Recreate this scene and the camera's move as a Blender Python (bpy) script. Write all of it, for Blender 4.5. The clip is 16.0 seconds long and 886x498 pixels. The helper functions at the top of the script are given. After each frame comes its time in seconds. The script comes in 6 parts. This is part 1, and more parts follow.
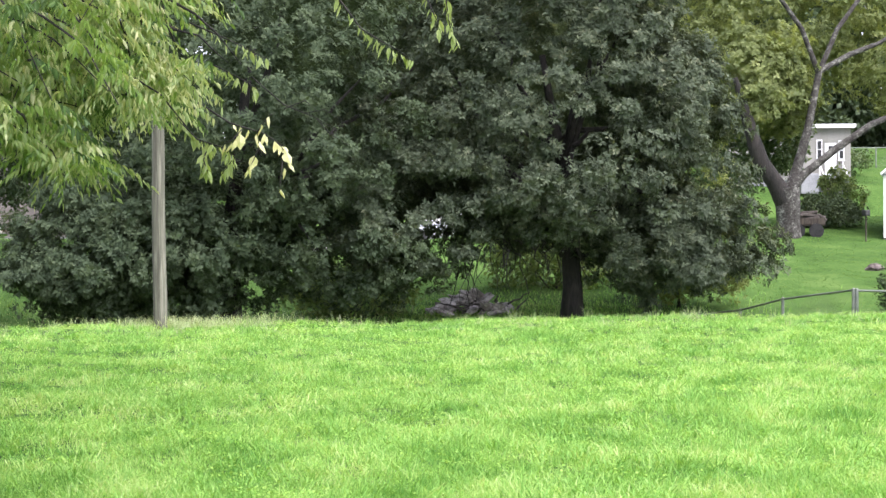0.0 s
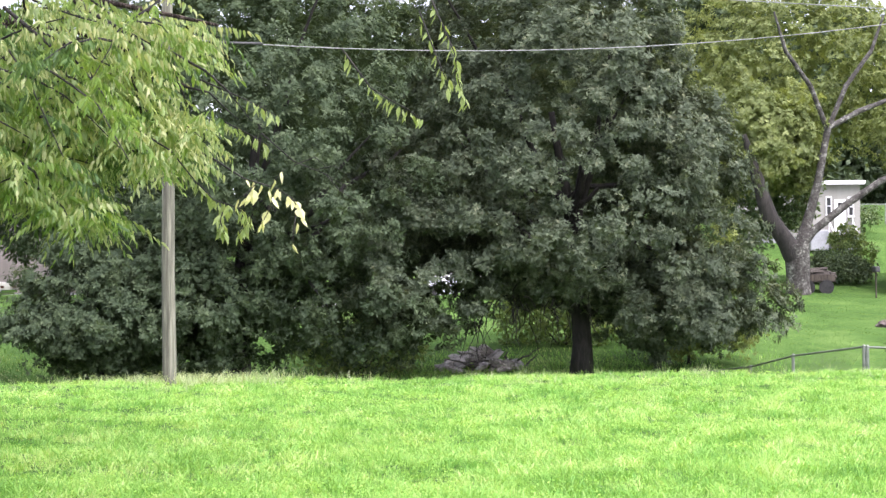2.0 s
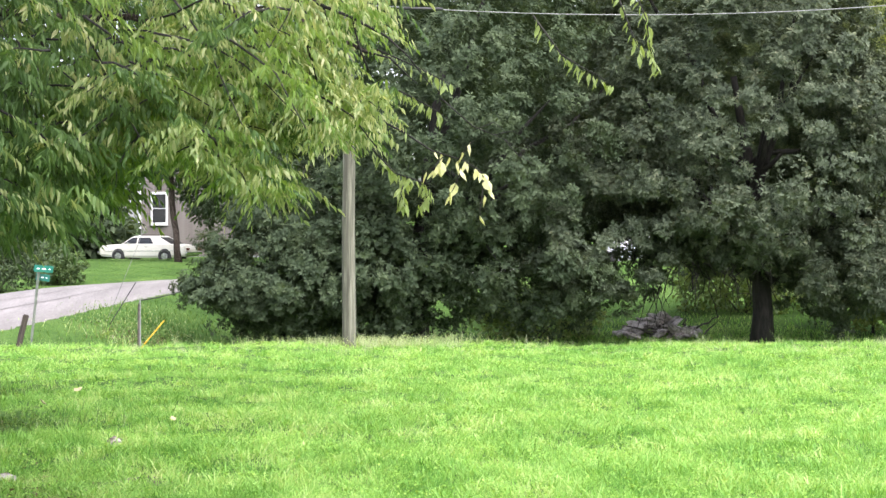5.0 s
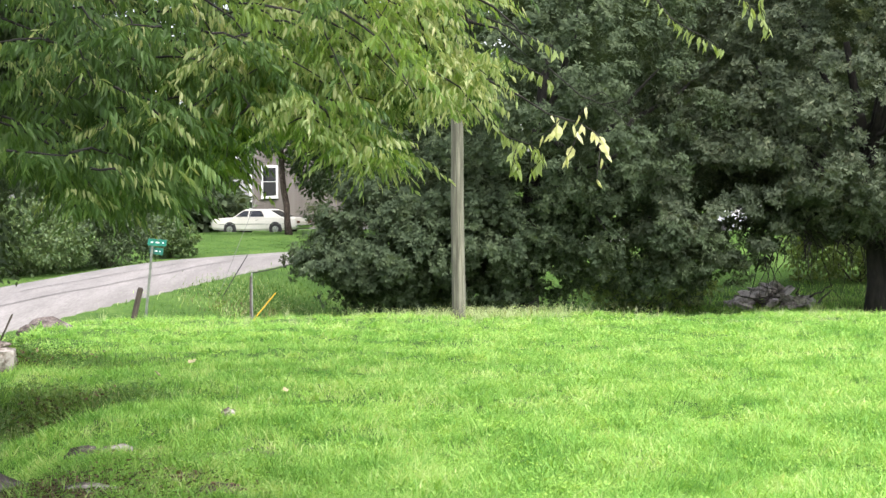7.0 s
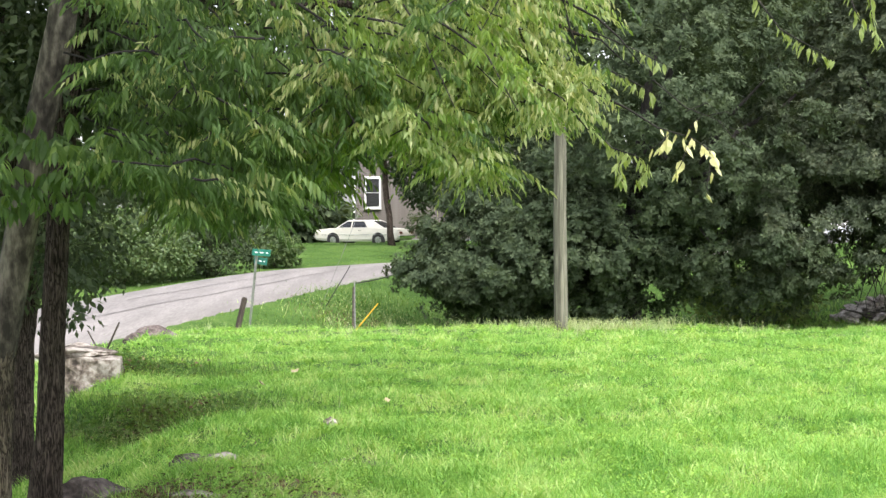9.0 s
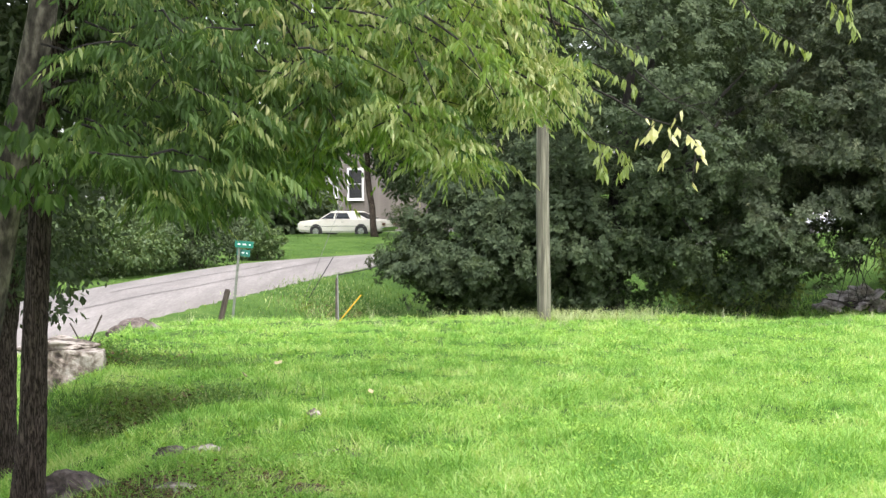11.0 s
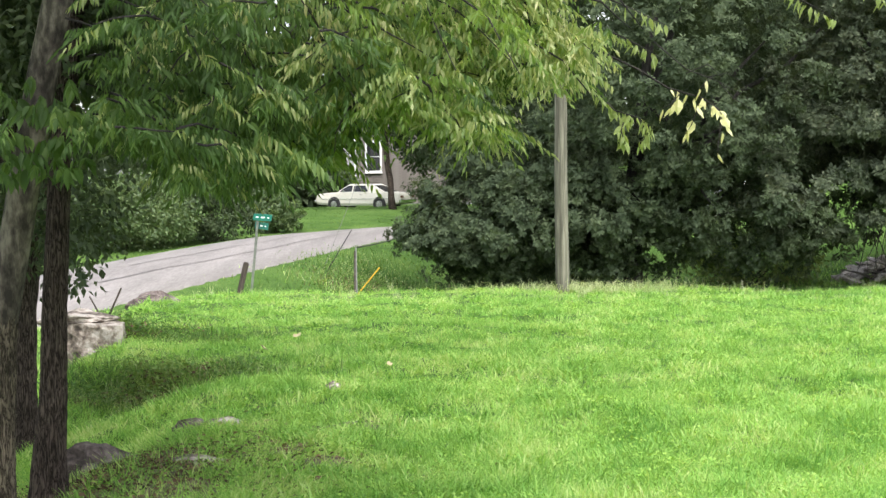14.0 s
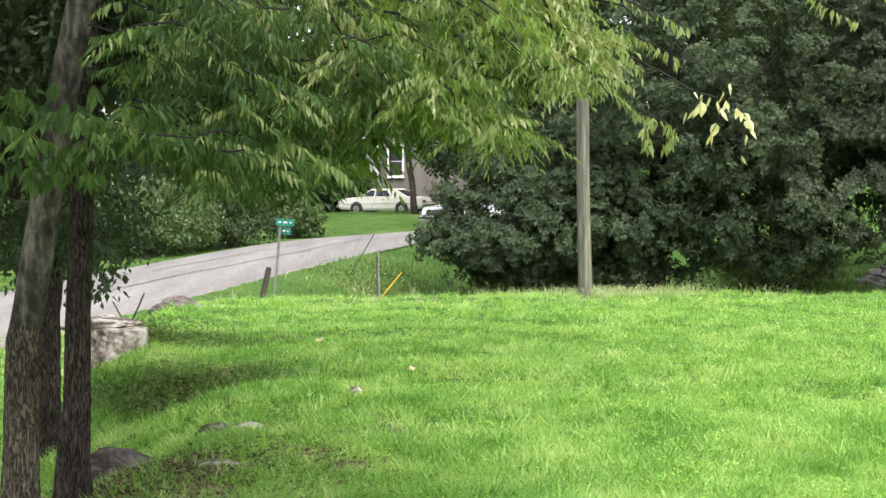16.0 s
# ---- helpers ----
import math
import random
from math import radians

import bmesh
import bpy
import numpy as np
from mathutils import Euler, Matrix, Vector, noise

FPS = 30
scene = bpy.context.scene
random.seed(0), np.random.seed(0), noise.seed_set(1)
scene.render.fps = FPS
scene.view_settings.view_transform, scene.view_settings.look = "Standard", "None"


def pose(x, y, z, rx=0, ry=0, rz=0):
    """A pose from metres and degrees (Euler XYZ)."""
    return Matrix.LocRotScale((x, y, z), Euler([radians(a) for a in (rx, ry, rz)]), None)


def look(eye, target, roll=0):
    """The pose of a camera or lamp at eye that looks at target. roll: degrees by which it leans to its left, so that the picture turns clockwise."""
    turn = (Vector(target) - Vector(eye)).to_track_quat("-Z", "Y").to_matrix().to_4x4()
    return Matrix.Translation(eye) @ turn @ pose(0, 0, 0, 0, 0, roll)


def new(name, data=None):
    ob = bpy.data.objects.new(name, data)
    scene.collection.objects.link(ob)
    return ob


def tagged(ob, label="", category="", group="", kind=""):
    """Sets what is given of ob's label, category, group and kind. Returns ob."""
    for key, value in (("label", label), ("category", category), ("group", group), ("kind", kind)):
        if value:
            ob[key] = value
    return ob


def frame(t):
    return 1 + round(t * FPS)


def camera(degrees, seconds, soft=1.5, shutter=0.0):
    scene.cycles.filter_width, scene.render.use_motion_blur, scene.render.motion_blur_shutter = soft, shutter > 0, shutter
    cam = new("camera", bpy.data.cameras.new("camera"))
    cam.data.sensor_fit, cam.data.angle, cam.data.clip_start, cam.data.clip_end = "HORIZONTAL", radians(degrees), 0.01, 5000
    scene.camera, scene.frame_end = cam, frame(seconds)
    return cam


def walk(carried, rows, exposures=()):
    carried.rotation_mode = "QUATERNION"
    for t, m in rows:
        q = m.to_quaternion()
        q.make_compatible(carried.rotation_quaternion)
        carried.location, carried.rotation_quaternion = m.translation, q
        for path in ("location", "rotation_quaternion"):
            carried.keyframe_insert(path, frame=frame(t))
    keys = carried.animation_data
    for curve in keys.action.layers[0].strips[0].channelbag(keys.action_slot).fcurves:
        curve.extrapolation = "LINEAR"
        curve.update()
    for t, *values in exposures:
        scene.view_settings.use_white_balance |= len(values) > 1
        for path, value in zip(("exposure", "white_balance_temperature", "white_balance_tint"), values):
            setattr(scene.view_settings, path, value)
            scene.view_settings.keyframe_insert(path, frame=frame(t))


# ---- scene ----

# seconds, turn to the left, tilt up, roll: a phone held by someone standing on the lawn
EYE = Vector((0.0, 0.0, 1.6))
PATH = [
    (0, -12.879, -1.167, -0.554),
    (0.5, -12.963, -0.981, -0.913),
    (1, -13.176, -0.545, -0.712),
    (1.5, -12.895, 0.183, -0.761),
    (2, -12.578, 0.738, -0.523),
    (2.5, -13.515, 0.254, -0.573),
    (3, -13.5, 0.075, -0.581),
    (3.5, -12.737, 0.022, -0.67),
    (4, -11.584, -0.151, -0.755),
    (4.5, -9.48, -0.17, -0.414),
    (5, -6.555, -0.406, -0.065),
    (5.2, -5.582, -0.507, 0.141),
    (7.3, -2.034, -1.39, -0.757),
    (7.5, -1.306, -1.212, -0.825),
    (8, -0.049, -1.07, -0.401),
    (8.5, 0.569, -0.951, -0.31),
    (10.8, 0.334, -1.207, -0.626),
    (11, 0.012, -1.26, -0.552),
    (11.5, -0.249, -1.24, -0.634),
    (12, -0.269, -1.352, -0.779),
    (12.5, -0.186, -1.525, -0.877),
    (13, 0.09, -1.943, -0.721),
    (13.5, 0.453, -2.063, -0.646),
    (14, 0.64, -2.184, -0.733),
    (14.5, 0.825, -2.281, -1.043),
    (15, 1.075, -2.373, -1.038),
    (15.5, 1.362, -2.08, -0.953),
    (16, 1.392, -2.021, -0.887),
]


def aim(turn, tilt):
    a, b = radians(turn), radians(tilt)
    return EYE + Vector((-math.sin(a) * math.cos(b), math.cos(a) * math.cos(b), math.sin(b)))


cam = camera(29.29, 16.0, soft=1.45)
walk(cam, [(t, look(EYE, aim(turn, tilt), roll)) for t, turn, tilt, roll in PATH], [(0.0, 1.54, 6150, 22), (1.0, 1.53, 6150, 23), (2.5, 1.84, 6150, 25), (5.0, 1.7, 6300, 19), (8.0, 1.5, 6550, 14), (11.0, 1.46, 6550, 15), (16.0, 1.35, 6550, 12)])

# ---- light: a bright, thinly overcast sky ----
world = bpy.data.worlds.new("sky")
scene.world = world
world.use_nodes = True
wn = world.node_tree.nodes
sky = wn.new("ShaderNodeTexSky")
sky.sky_type, sky.sun_disc = "NISHITA", False
SUN_UP, SUN_ROUND = radians(57), radians(158)
sky.sun_elevation, sky.sun_rotation = SUN_UP, SUN_ROUND
sky.dust_density, sky.air_density, sky.ozone_density = 2.5, 1.0, 1.0
veil = wn.new("ShaderNodeHueSaturation")
veil.inputs["Saturation"].default_value = 0.35
world.node_tree.links.new(sky.outputs["Color"], veil.inputs["Color"])
world.node_tree.links.new(veil.outputs["Color"], wn["Background"].inputs["Color"])
wn["Background"].inputs["Strength"].default_value = 0.15
sun = new("sun", bpy.data.lights.new("sun", "SUN"))
sun.data.energy, sun.data.angle, sun.data.color = 1.95, radians(50), (1.0, 0.965, 0.9)
sun.matrix_basis = look((0, 0, 60), (-math.sin(SUN_ROUND) * math.cos(SUN_UP), -math.cos(SUN_ROUND) * math.cos(SUN_UP), 60 - math.sin(SUN_UP)))


# ---- materials ----
def nodes_of(name):
    m = bpy.data.materials.new(name)
    m.use_nodes = True
    nt = m.node_tree
    return m, nt, nt.nodes["Principled BSDF"]


def ramp(nt, stops):
    r = nt.nodes.new("ShaderNodeValToRGB")
    els = r.color_ramp.elements
    while len(els) < len(stops):
        els.new(0.5)
    for e, (p, c) in zip(els, stops):
        e.position, e.color = p, (*c, 1)
    return r


def noise_node(nt, scale, detail=6, rough=0.6, stretch=None):
    co = nt.nodes.new("ShaderNodeTexCoord")
    n = nt.nodes.new("ShaderNodeTexNoise")
    n.inputs["Scale"].default_value, n.inputs["Detail"].default_value, n.inputs["Roughness"].default_value = scale, detail, rough
    if stretch:
        mp = nt.nodes.new("ShaderNodeMapping")
        mp.inputs["Scale"].default_value = stretch
        nt.links.new(co.outputs["Object"], mp.inputs["Vector"])
        nt.links.new(mp.outputs["Vector"], n.inputs["Vector"])
    else:
        nt.links.new(co.outputs["Object"], n.inputs["Vector"])
    return n


def mixed(nt, fac, a, b, mode="MIX"):
    m = nt.nodes.new("ShaderNodeMix")
    m.data_type, m.blend_type = "RGBA", mode
    for sock, v in ((m.inputs[0], fac), (m.inputs[6], a), (m.inputs[7], b)):
        if isinstance(v, (int, float)):
            sock.default_value = v
        elif isinstance(v, tuple):
            sock.default_value = (*v, 1)
        else:
            nt.links.new(v, sock)
    return m.outputs[2]


def bump(nt, bsdf, height, strength=0.4, dist=0.02):
    b = nt.nodes.new("ShaderNodeBump")
    b.inputs["Strength"].default_value, b.inputs["Distance"].default_value = strength, dist
    nt.links.new(height, b.inputs["Height"])
    nt.links.new(b.outputs["Normal"], bsdf.inputs["Normal"])


def surface(name, stops, scale=4.0, fine=40.0, rough=0.8, metal=0.0, bumpy=0.3, dist=0.01, stretch=None, spec=0.4):
    """Two scales of noise through a ramp, with relief."""
    m, nt, bs = nodes_of(name)
    a, b = noise_node(nt, scale, stretch=stretch), noise_node(nt, fine, stretch=stretch)
    both = nt.nodes.new("ShaderNodeMath")
    both.operation = "MULTIPLY_ADD"
    nt.links.new(b.outputs["Fac"], both.inputs[0])
    both.inputs[1].default_value = 0.45
    sc = nt.nodes.new("ShaderNodeMath")
    sc.operation = "MULTIPLY"
    sc.inputs[1].default_value = 0.55
    nt.links.new(a.outputs["Fac"], sc.inputs[0])
    nt.links.new(sc.outputs[0], both.inputs[2])
    r = ramp(nt, [(0.5 + (p - 0.5) * 0.5, c) for p, c in stops])
    nt.links.new(both.outputs[0], r.inputs["Fac"])
    nt.links.new(r.outputs["Color"], bs.inputs["Base Color"])
    bs.inputs["Roughness"].default_value, bs.inputs["Metallic"].default_value = rough, metal
    bs.inputs["Specular IOR Level"].default_value = spec
    bump(nt, bs, b.outputs["Fac"], bumpy, dist)
    return m


def leaf_material(name, stops, through_light=0.35, rough=0.45, spec=0.5, tone=0.9, patch=0.9, single=0.7):
    """Foliage: every leaf takes its own tone; light comes through it."""
    m, nt, bs = nodes_of(name)
    g = nt.nodes.new("ShaderNodeNewGeometry")
    r = ramp(nt, stops)
    n = noise_node(nt, tone, 3)
    add = nt.nodes.new("ShaderNodeMath")
    add.operation = "MULTIPLY_ADD"
    nt.links.new(n.outputs["Fac"], add.inputs[0])
    add.inputs[1].default_value = patch
    half = nt.nodes.new("ShaderNodeMath")
    half.operation = "MULTIPLY_ADD"
    nt.links.new(g.outputs["Random Per Island"], half.inputs[0])
    half.inputs[1].default_value, half.inputs[2].default_value = single, 0.5 - single * 0.5 - patch * 0.5
    nt.links.new(half.outputs[0], add.inputs[2])
    nt.links.new(add.outputs[0], r.inputs["Fac"])
    nt.links.new(r.outputs["Color"], bs.inputs["Base Color"])
    bs.inputs["Roughness"].default_value = rough
    bs.inputs["Specular IOR Level"].default_value = spec
    tr = nt.nodes.new("ShaderNodeBsdfTranslucent")
    warm = mixed(nt, 1.0, r.outputs["Color"], (1.0, 0.95, 0.45), "MULTIPLY")
    gain = mixed(nt, 1.0, warm, (1.6, 1.6, 1.6), "MULTIPLY")
    nt.links.new(gain, tr.inputs["Color"])
    mx = nt.nodes.new("ShaderNodeMixShader")
    mx.inputs["Fac"].default_value = through_light
    nt.links.new(bs.outputs["BSDF"], mx.inputs[1])
    nt.links.new(tr.outputs["BSDF"], mx.inputs[2])
    nt.links.new(mx.outputs["Shader"], nt.nodes["Material Output"].inputs["Surface"])
    return m


M = {}
M["grass"] = leaf_material("grass_blades", [(0.0, (0.10, 0.24, 0.045)), (0.35, (0.18, 0.372, 0.085)), (0.7, (0.305, 0.50, 0.14)), (1.0, (0.50, 0.59, 0.28))], 0.42, 0.6, 0.2, 1.3, 2.0)
M["dry_grass"] = leaf_material("dry_grass_stems", [(0.0, (0.22, 0.31, 0.13)), (0.6, (0.36, 0.43, 0.24)), (1.0, (0.52, 0.53, 0.38))], 0.35, 0.6, 0.2)
M["clover"] = leaf_material("lawn_weeds", [(0.0, (0.13, 0.27, 0.045)), (0.5, (0.24, 0.42, 0.08)), (1.0, (0.38, 0.54, 0.13))], 0.35, 0.6, 0.25)
M["soil"] = surface("lawn_soil", [(0.25, (0.034, 0.068, 0.017)), (0.5, (0.062, 0.122, 0.028)), (0.75, (0.105, 0.17, 0.046))], 0.45, 11.0, 0.9, 0, 0.6, 0.05)
M["oak_leaf"] = leaf_material("oak_leaves", [(0.0, (0.034, 0.049, 0.029)), (0.4, (0.062, 0.084, 0.05)), (0.75, (0.108, 0.136, 0.084)), (1.0, (0.175, 0.195, 0.12))], 0.28, 0.65, 0.22, 1.9, 2.2, 0.4)
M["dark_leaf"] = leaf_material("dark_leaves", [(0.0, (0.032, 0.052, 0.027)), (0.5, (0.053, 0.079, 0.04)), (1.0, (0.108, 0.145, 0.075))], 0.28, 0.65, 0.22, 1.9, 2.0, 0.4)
M["bank_grass"] = leaf_material("bank_grass_blades", [(0.0, (0.05, 0.115, 0.03)), (0.5, (0.092, 0.18, 0.046)), (1.0, (0.18, 0.26, 0.08))], 0.4, 0.6, 0.2, 0.5, 1.8)
M["light_leaf"] = leaf_material("light_leaves", [(0.0, (0.075, 0.12, 0.04)), (0.5, (0.15, 0.215, 0.075)), (1.0, (0.29, 0.345, 0.14))], 0.4, 0.5, 0.4)
M["hedge_leaf"] = leaf_material("hedge_leaves", [(0.0, (0.045, 0.08, 0.032)), (0.5, (0.09, 0.145, 0.056)), (1.0, (0.17, 0.225, 0.095))], 0.3, 0.5, 0.4)
M["olive_leaf"] = leaf_material("olive_leaves", [(0.0, (0.065, 0.09, 0.034)), (0.5, (0.16, 0.2, 0.075)), (1.0, (0.3, 0.34, 0.14))], 0.45, 0.6, 0.25, 0.9, 1.6, 0.4)
M["near_leaf"] = leaf_material("drooping_leaves", [(0.0, (0.036, 0.07, 0.022)), (0.45, (0.074, 0.138, 0.042)), (0.8, (0.13, 0.21, 0.066)), (1.0, (0.20, 0.28, 0.10))], 0.5, 0.5, 0.28, 1.8, 1.6, 0.45)
# brighter copy of near_leaf; its colour stands in for light through the leaves
M["sunlit_leaf"] = leaf_material("sunlit_green_leaves", [(0.0, (0.09, 0.165, 0.035)), (0.5, (0.165, 0.265, 0.06)), (1.0, (0.29, 0.38, 0.11))], 0.55, 0.5, 0.35, 1.8, 1.2, 0.5)
M["yellow_leaf"] = leaf_material("yellowing_leaves", [(0.0, (0.11, 0.19, 0.06)), (0.5, (0.25, 0.325, 0.125)), (1.0, (0.48, 0.48, 0.28))], 0.5, 0.45, 0.4)


def fissured_bark(name, crack, mid, pale, scale, tall):
    """Bark broken into upright plates by dark cracks."""
    m, nt, bs = nodes_of(name)
    co = nt.nodes.new("ShaderNodeTexCoord")
    mp = nt.nodes.new("ShaderNodeMapping")
    mp.inputs["Scale"].default_value = (1, 1, tall)
    nt.links.new(co.outputs["Object"], mp.inputs["Vector"])
    warp = nt.nodes.new("ShaderNodeTexNoise")
    warp.inputs["Scale"].default_value, warp.inputs["Detail"].default_value = scale * 0.5, 4
    nt.links.new(mp.outputs["Vector"], warp.inputs["Vector"])
    push = nt.nodes.new("ShaderNodeVectorMath")
    push.operation = "MULTIPLY_ADD"
    nt.links.new(warp.outputs["Color"], push.inputs[0])
    push.inputs[1].default_value = (0.03, 0.03, 0.03)
    nt.links.new(mp.outputs["Vector"], push.inputs[2])
    cells = nt.nodes.new("ShaderNodeTexNoise")
    cells.inputs["Scale"].default_value, cells.inputs["Detail"].default_value, cells.inputs["Distortion"].default_value = scale, 3, 0.6
    nt.links.new(push.outputs["Vector"], cells.inputs["Vector"])
    off = nt.nodes.new("ShaderNodeMath")
    off.operation = "SUBTRACT"
    off.inputs[1].default_value = 0.5
    nt.links.new(cells.outputs["Fac"], off.inputs[0])
    ridge = nt.nodes.new("ShaderNodeMath")
    ridge.operation = "ABSOLUTE"
    nt.links.new(off.outputs[0], ridge.inputs[0])
    r = ramp(nt, [(0.0, crack), (0.018, crack), (0.06, mid), (0.17, pale)])
    nt.links.new(ridge.outputs[0], r.inputs["Fac"])
    blot = noise_node(nt, 4.0, 5)
    spots = ramp(nt, [(0.35, (0.62, 0.6, 0.58)), (0.65, (1.15, 1.12, 1.1))])
    nt.links.new(blot.outputs["Fac"], spots.inputs["Fac"])
    nt.links.new(mixed(nt, 1.0, r.outputs["Color"], spots.outputs["Color"], "MULTIPLY"), bs.inputs["Base Color"])
    bs.inputs["Roughness"].default_value, bs.inputs["Specular IOR Level"].default_value = 0.95, 0.2
    bump(nt, bs, ridge.outputs[0], 1.0, 0.05)
    return m


M["bark"] = fissured_bark("fissured_bark", (0.016, 0.012, 0.010), (0.062, 0.049, 0.04), (0.125, 0.104, 0.088), 62, 0.15)
M["foot_bark"] = fissured_bark("plated_bark", (0.022, 0.018, 0.013), (0.085, 0.073, 0.055), (0.17, 0.15, 0.115), 54, 0.22)
M["pale_bark"] = surface("pale_bark", [(0.34, (0.018, 0.015, 0.011)), (0.5, (0.062, 0.055, 0.042)), (0.7, (0.17, 0.155, 0.122))], 7, 26, 0.9, 0, 0.7, 0.02, (1, 1, 0.45))
M["soil"].node_tree.nodes["Principled BSDF"].inputs["Specular IOR Level"].default_value = 0.03
M["oak_bark"] = surface("oak_bark", [(0.3, (0.012, 0.011, 0.010)), (0.7, (0.035, 0.031, 0.027))], 3, 14, 0.95, 0, 0.9, 0.04, (1, 1, 0.25))
M["grey_bark"] = surface("lichen_bark", [(0.3, (0.024, 0.021, 0.018)), (0.48, (0.05, 0.046, 0.04)), (0.6, (0.085, 0.083, 0.074)), (0.74, (0.22, 0.22, 0.19))], 3.5, 12, 0.95, 0, 0.8, 0.04)
M["pole_wood"] = surface("weathered_pole_wood", [(0.3, (0.062, 0.06, 0.045)), (0.5, (0.115, 0.114, 0.084)), (0.72, (0.22, 0.218, 0.165))], 2.6, 16, 0.85, 0, 0.6, 0.01, (3, 3, 0.12))
M["asphalt"] = surface("worn_asphalt", [(0.3, (0.155, 0.145, 0.137)), (0.55, (0.205, 0.193, 0.183)), (0.8, (0.265, 0.25, 0.236))], 1.3, 22, 0.9, 0, 0.2, 0.006, (1, 0.1, 1))
M["rock"] = surface("limestone", [(0.34, (0.05, 0.04, 0.032)), (0.5, (0.22, 0.185, 0.15)), (0.64, (0.46, 0.42, 0.37))], 2.2, 11, 0.92, 0, 0.8, 0.03)
M["dark_rock"] = surface("weathered_rock", [(0.3, (0.045, 0.036, 0.032)), (0.55, (0.13, 0.105, 0.095)), (0.8, (0.24, 0.21, 0.19))], 4, 20, 0.92, 0, 0.8, 0.03)
M["white_paint"] = surface("white_paint", [(0.3, (0.72, 0.73, 0.74)), (0.7, (0.82, 0.82, 0.81))], 1.5, 20, 0.5, 0, 0.05, 0.003)
M["siding_cream"] = surface("cream_siding", [(0.3, (0.23, 0.226, 0.20)), (0.7, (0.30, 0.296, 0.266))], 1.2, 16, 0.6, 0, 0.1, 0.004)
M["siding_brown"] = surface("brown_grey_siding", [(0.3, (0.13, 0.115, 0.105)), (0.7, (0.19, 0.172, 0.158))], 1.2, 16, 0.75, 0, 0.15, 0.004)
M["grey_block"] = surface("grey_skirting", [(0.3, (0.20, 0.21, 0.22)), (0.7, (0.31, 0.32, 0.33))], 1.4, 14, 0.85, 0, 0.2, 0.005)
M["roof"] = surface("pale_metal_roof", [(0.3, (0.55, 0.56, 0.57)), (0.7, (0.72, 0.72, 0.72))], 1.4, 14, 0.45, 0.2, 0.1, 0.004)
M["car_white"] = surface("cream_white_car_paint", [(0.3, (0.57, 0.555, 0.48)), (0.7, (0.66, 0.64, 0.57))], 1.2, 12, 0.35, 0, 0.02, 0.002)
M["car_silver"] = surface("silver_car_paint", [(0.3, (0.52, 0.53, 0.55)), (0.7, (0.66, 0.67, 0.69))], 1.2, 12, 0.25, 0.5, 0.02, 0.002)
M["chrome"] = surface("chrome", [(0.3, (0.55, 0.55, 0.55)), (0.7, (0.75, 0.75, 0.75))], 2, 12, 0.15, 1.0, 0.02, 0.001)
M["rubber"] = surface("tyre_rubber", [(0.3, (0.012, 0.012, 0.012)), (0.7, (0.035, 0.035, 0.034))], 6, 30, 0.85, 0, 0.3, 0.004)
M["galv"] = surface("galvanised_steel", [(0.3, (0.15, 0.17, 0.14)), (0.7, (0.27, 0.29, 0.25))], 5, 40, 0.5, 0.6, 0.1, 0.002)
M["rust"] = surface("rusted_steel", [(0.3, (0.08, 0.03, 0.018)), (0.55, (0.17, 0.065, 0.035)), (0.8, (0.26, 0.12, 0.06))], 4, 25, 0.9, 0.2, 0.5, 0.006)
M["green_sign"] = surface("green_sign_sheet", [(0.3, (0.012, 0.13, 0.095)), (0.7, (0.022, 0.2, 0.145))], 3, 30, 0.45, 0, 0.02, 0.001)
M["letter"] = surface("white_lettering", [(0.3, (0.72, 0.76, 0.75)), (0.7, (0.85, 0.86, 0.85))], 3, 30, 0.5, 0, 0.0, 0.001)
M["yellow_plastic"] = surface("yellow_plastic", [(0.3, (0.60, 0.36, 0.02)), (0.7, (0.78, 0.50, 0.05))], 3, 30, 0.45, 0, 0.05, 0.001)
M["dark_wood"] = surface("dark_old_wood", [(0.3, (0.025, 0.020, 0.015)), (0.7, (0.085, 0.07, 0.055))], 4, 24, 0.9, 0, 0.6, 0.01, (2, 2, 0.2))
M["log"] = surface("split_logs", [(0.3, (0.035, 0.03, 0.026)), (0.7, (0.115, 0.10, 0.086))], 4, 24, 0.9, 0, 0.6, 0.01)
M["wire"] = surface("black_cable", [(0.3, (0.02, 0.02, 0.02)), (0.7, (0.05, 0.05, 0.05))], 4, 24, 0.6, 0, 0.1, 0.002)
M["pale_wire"] = surface("weathered_cable", [(0.3, (0.16, 0.17, 0.16)), (0.7, (0.3, 0.3, 0.29))], 4, 24, 0.6, 0.3, 0.1, 0.002)
M["litter"] = surface("paper_scrap", [(0.3, (0.40, 0.33, 0.18)), (0.7, (0.55, 0.48, 0.30))], 8, 40, 0.8, 0, 0.3, 0.004)
M["leaf_litter"] = surface("dead_leaf_soil", [(0.3, (0.05, 0.042, 0.022)), (0.55, (0.12, 0.105, 0.055)), (0.8, (0.2, 0.18, 0.10))], 3, 30, 0.95, 0, 0.9, 0.02)


def glass_material():
    m, nt, bs = nodes_of("window_glass")
    bs.inputs["Base Color"].default_value = (0.02, 0.024, 0.028, 1)
    bs.inputs["Roughness"].default_value = 0.08
    bs.inputs["Transmission Weight"].default_value = 0.3
    return m


M["glass"] = glass_material()


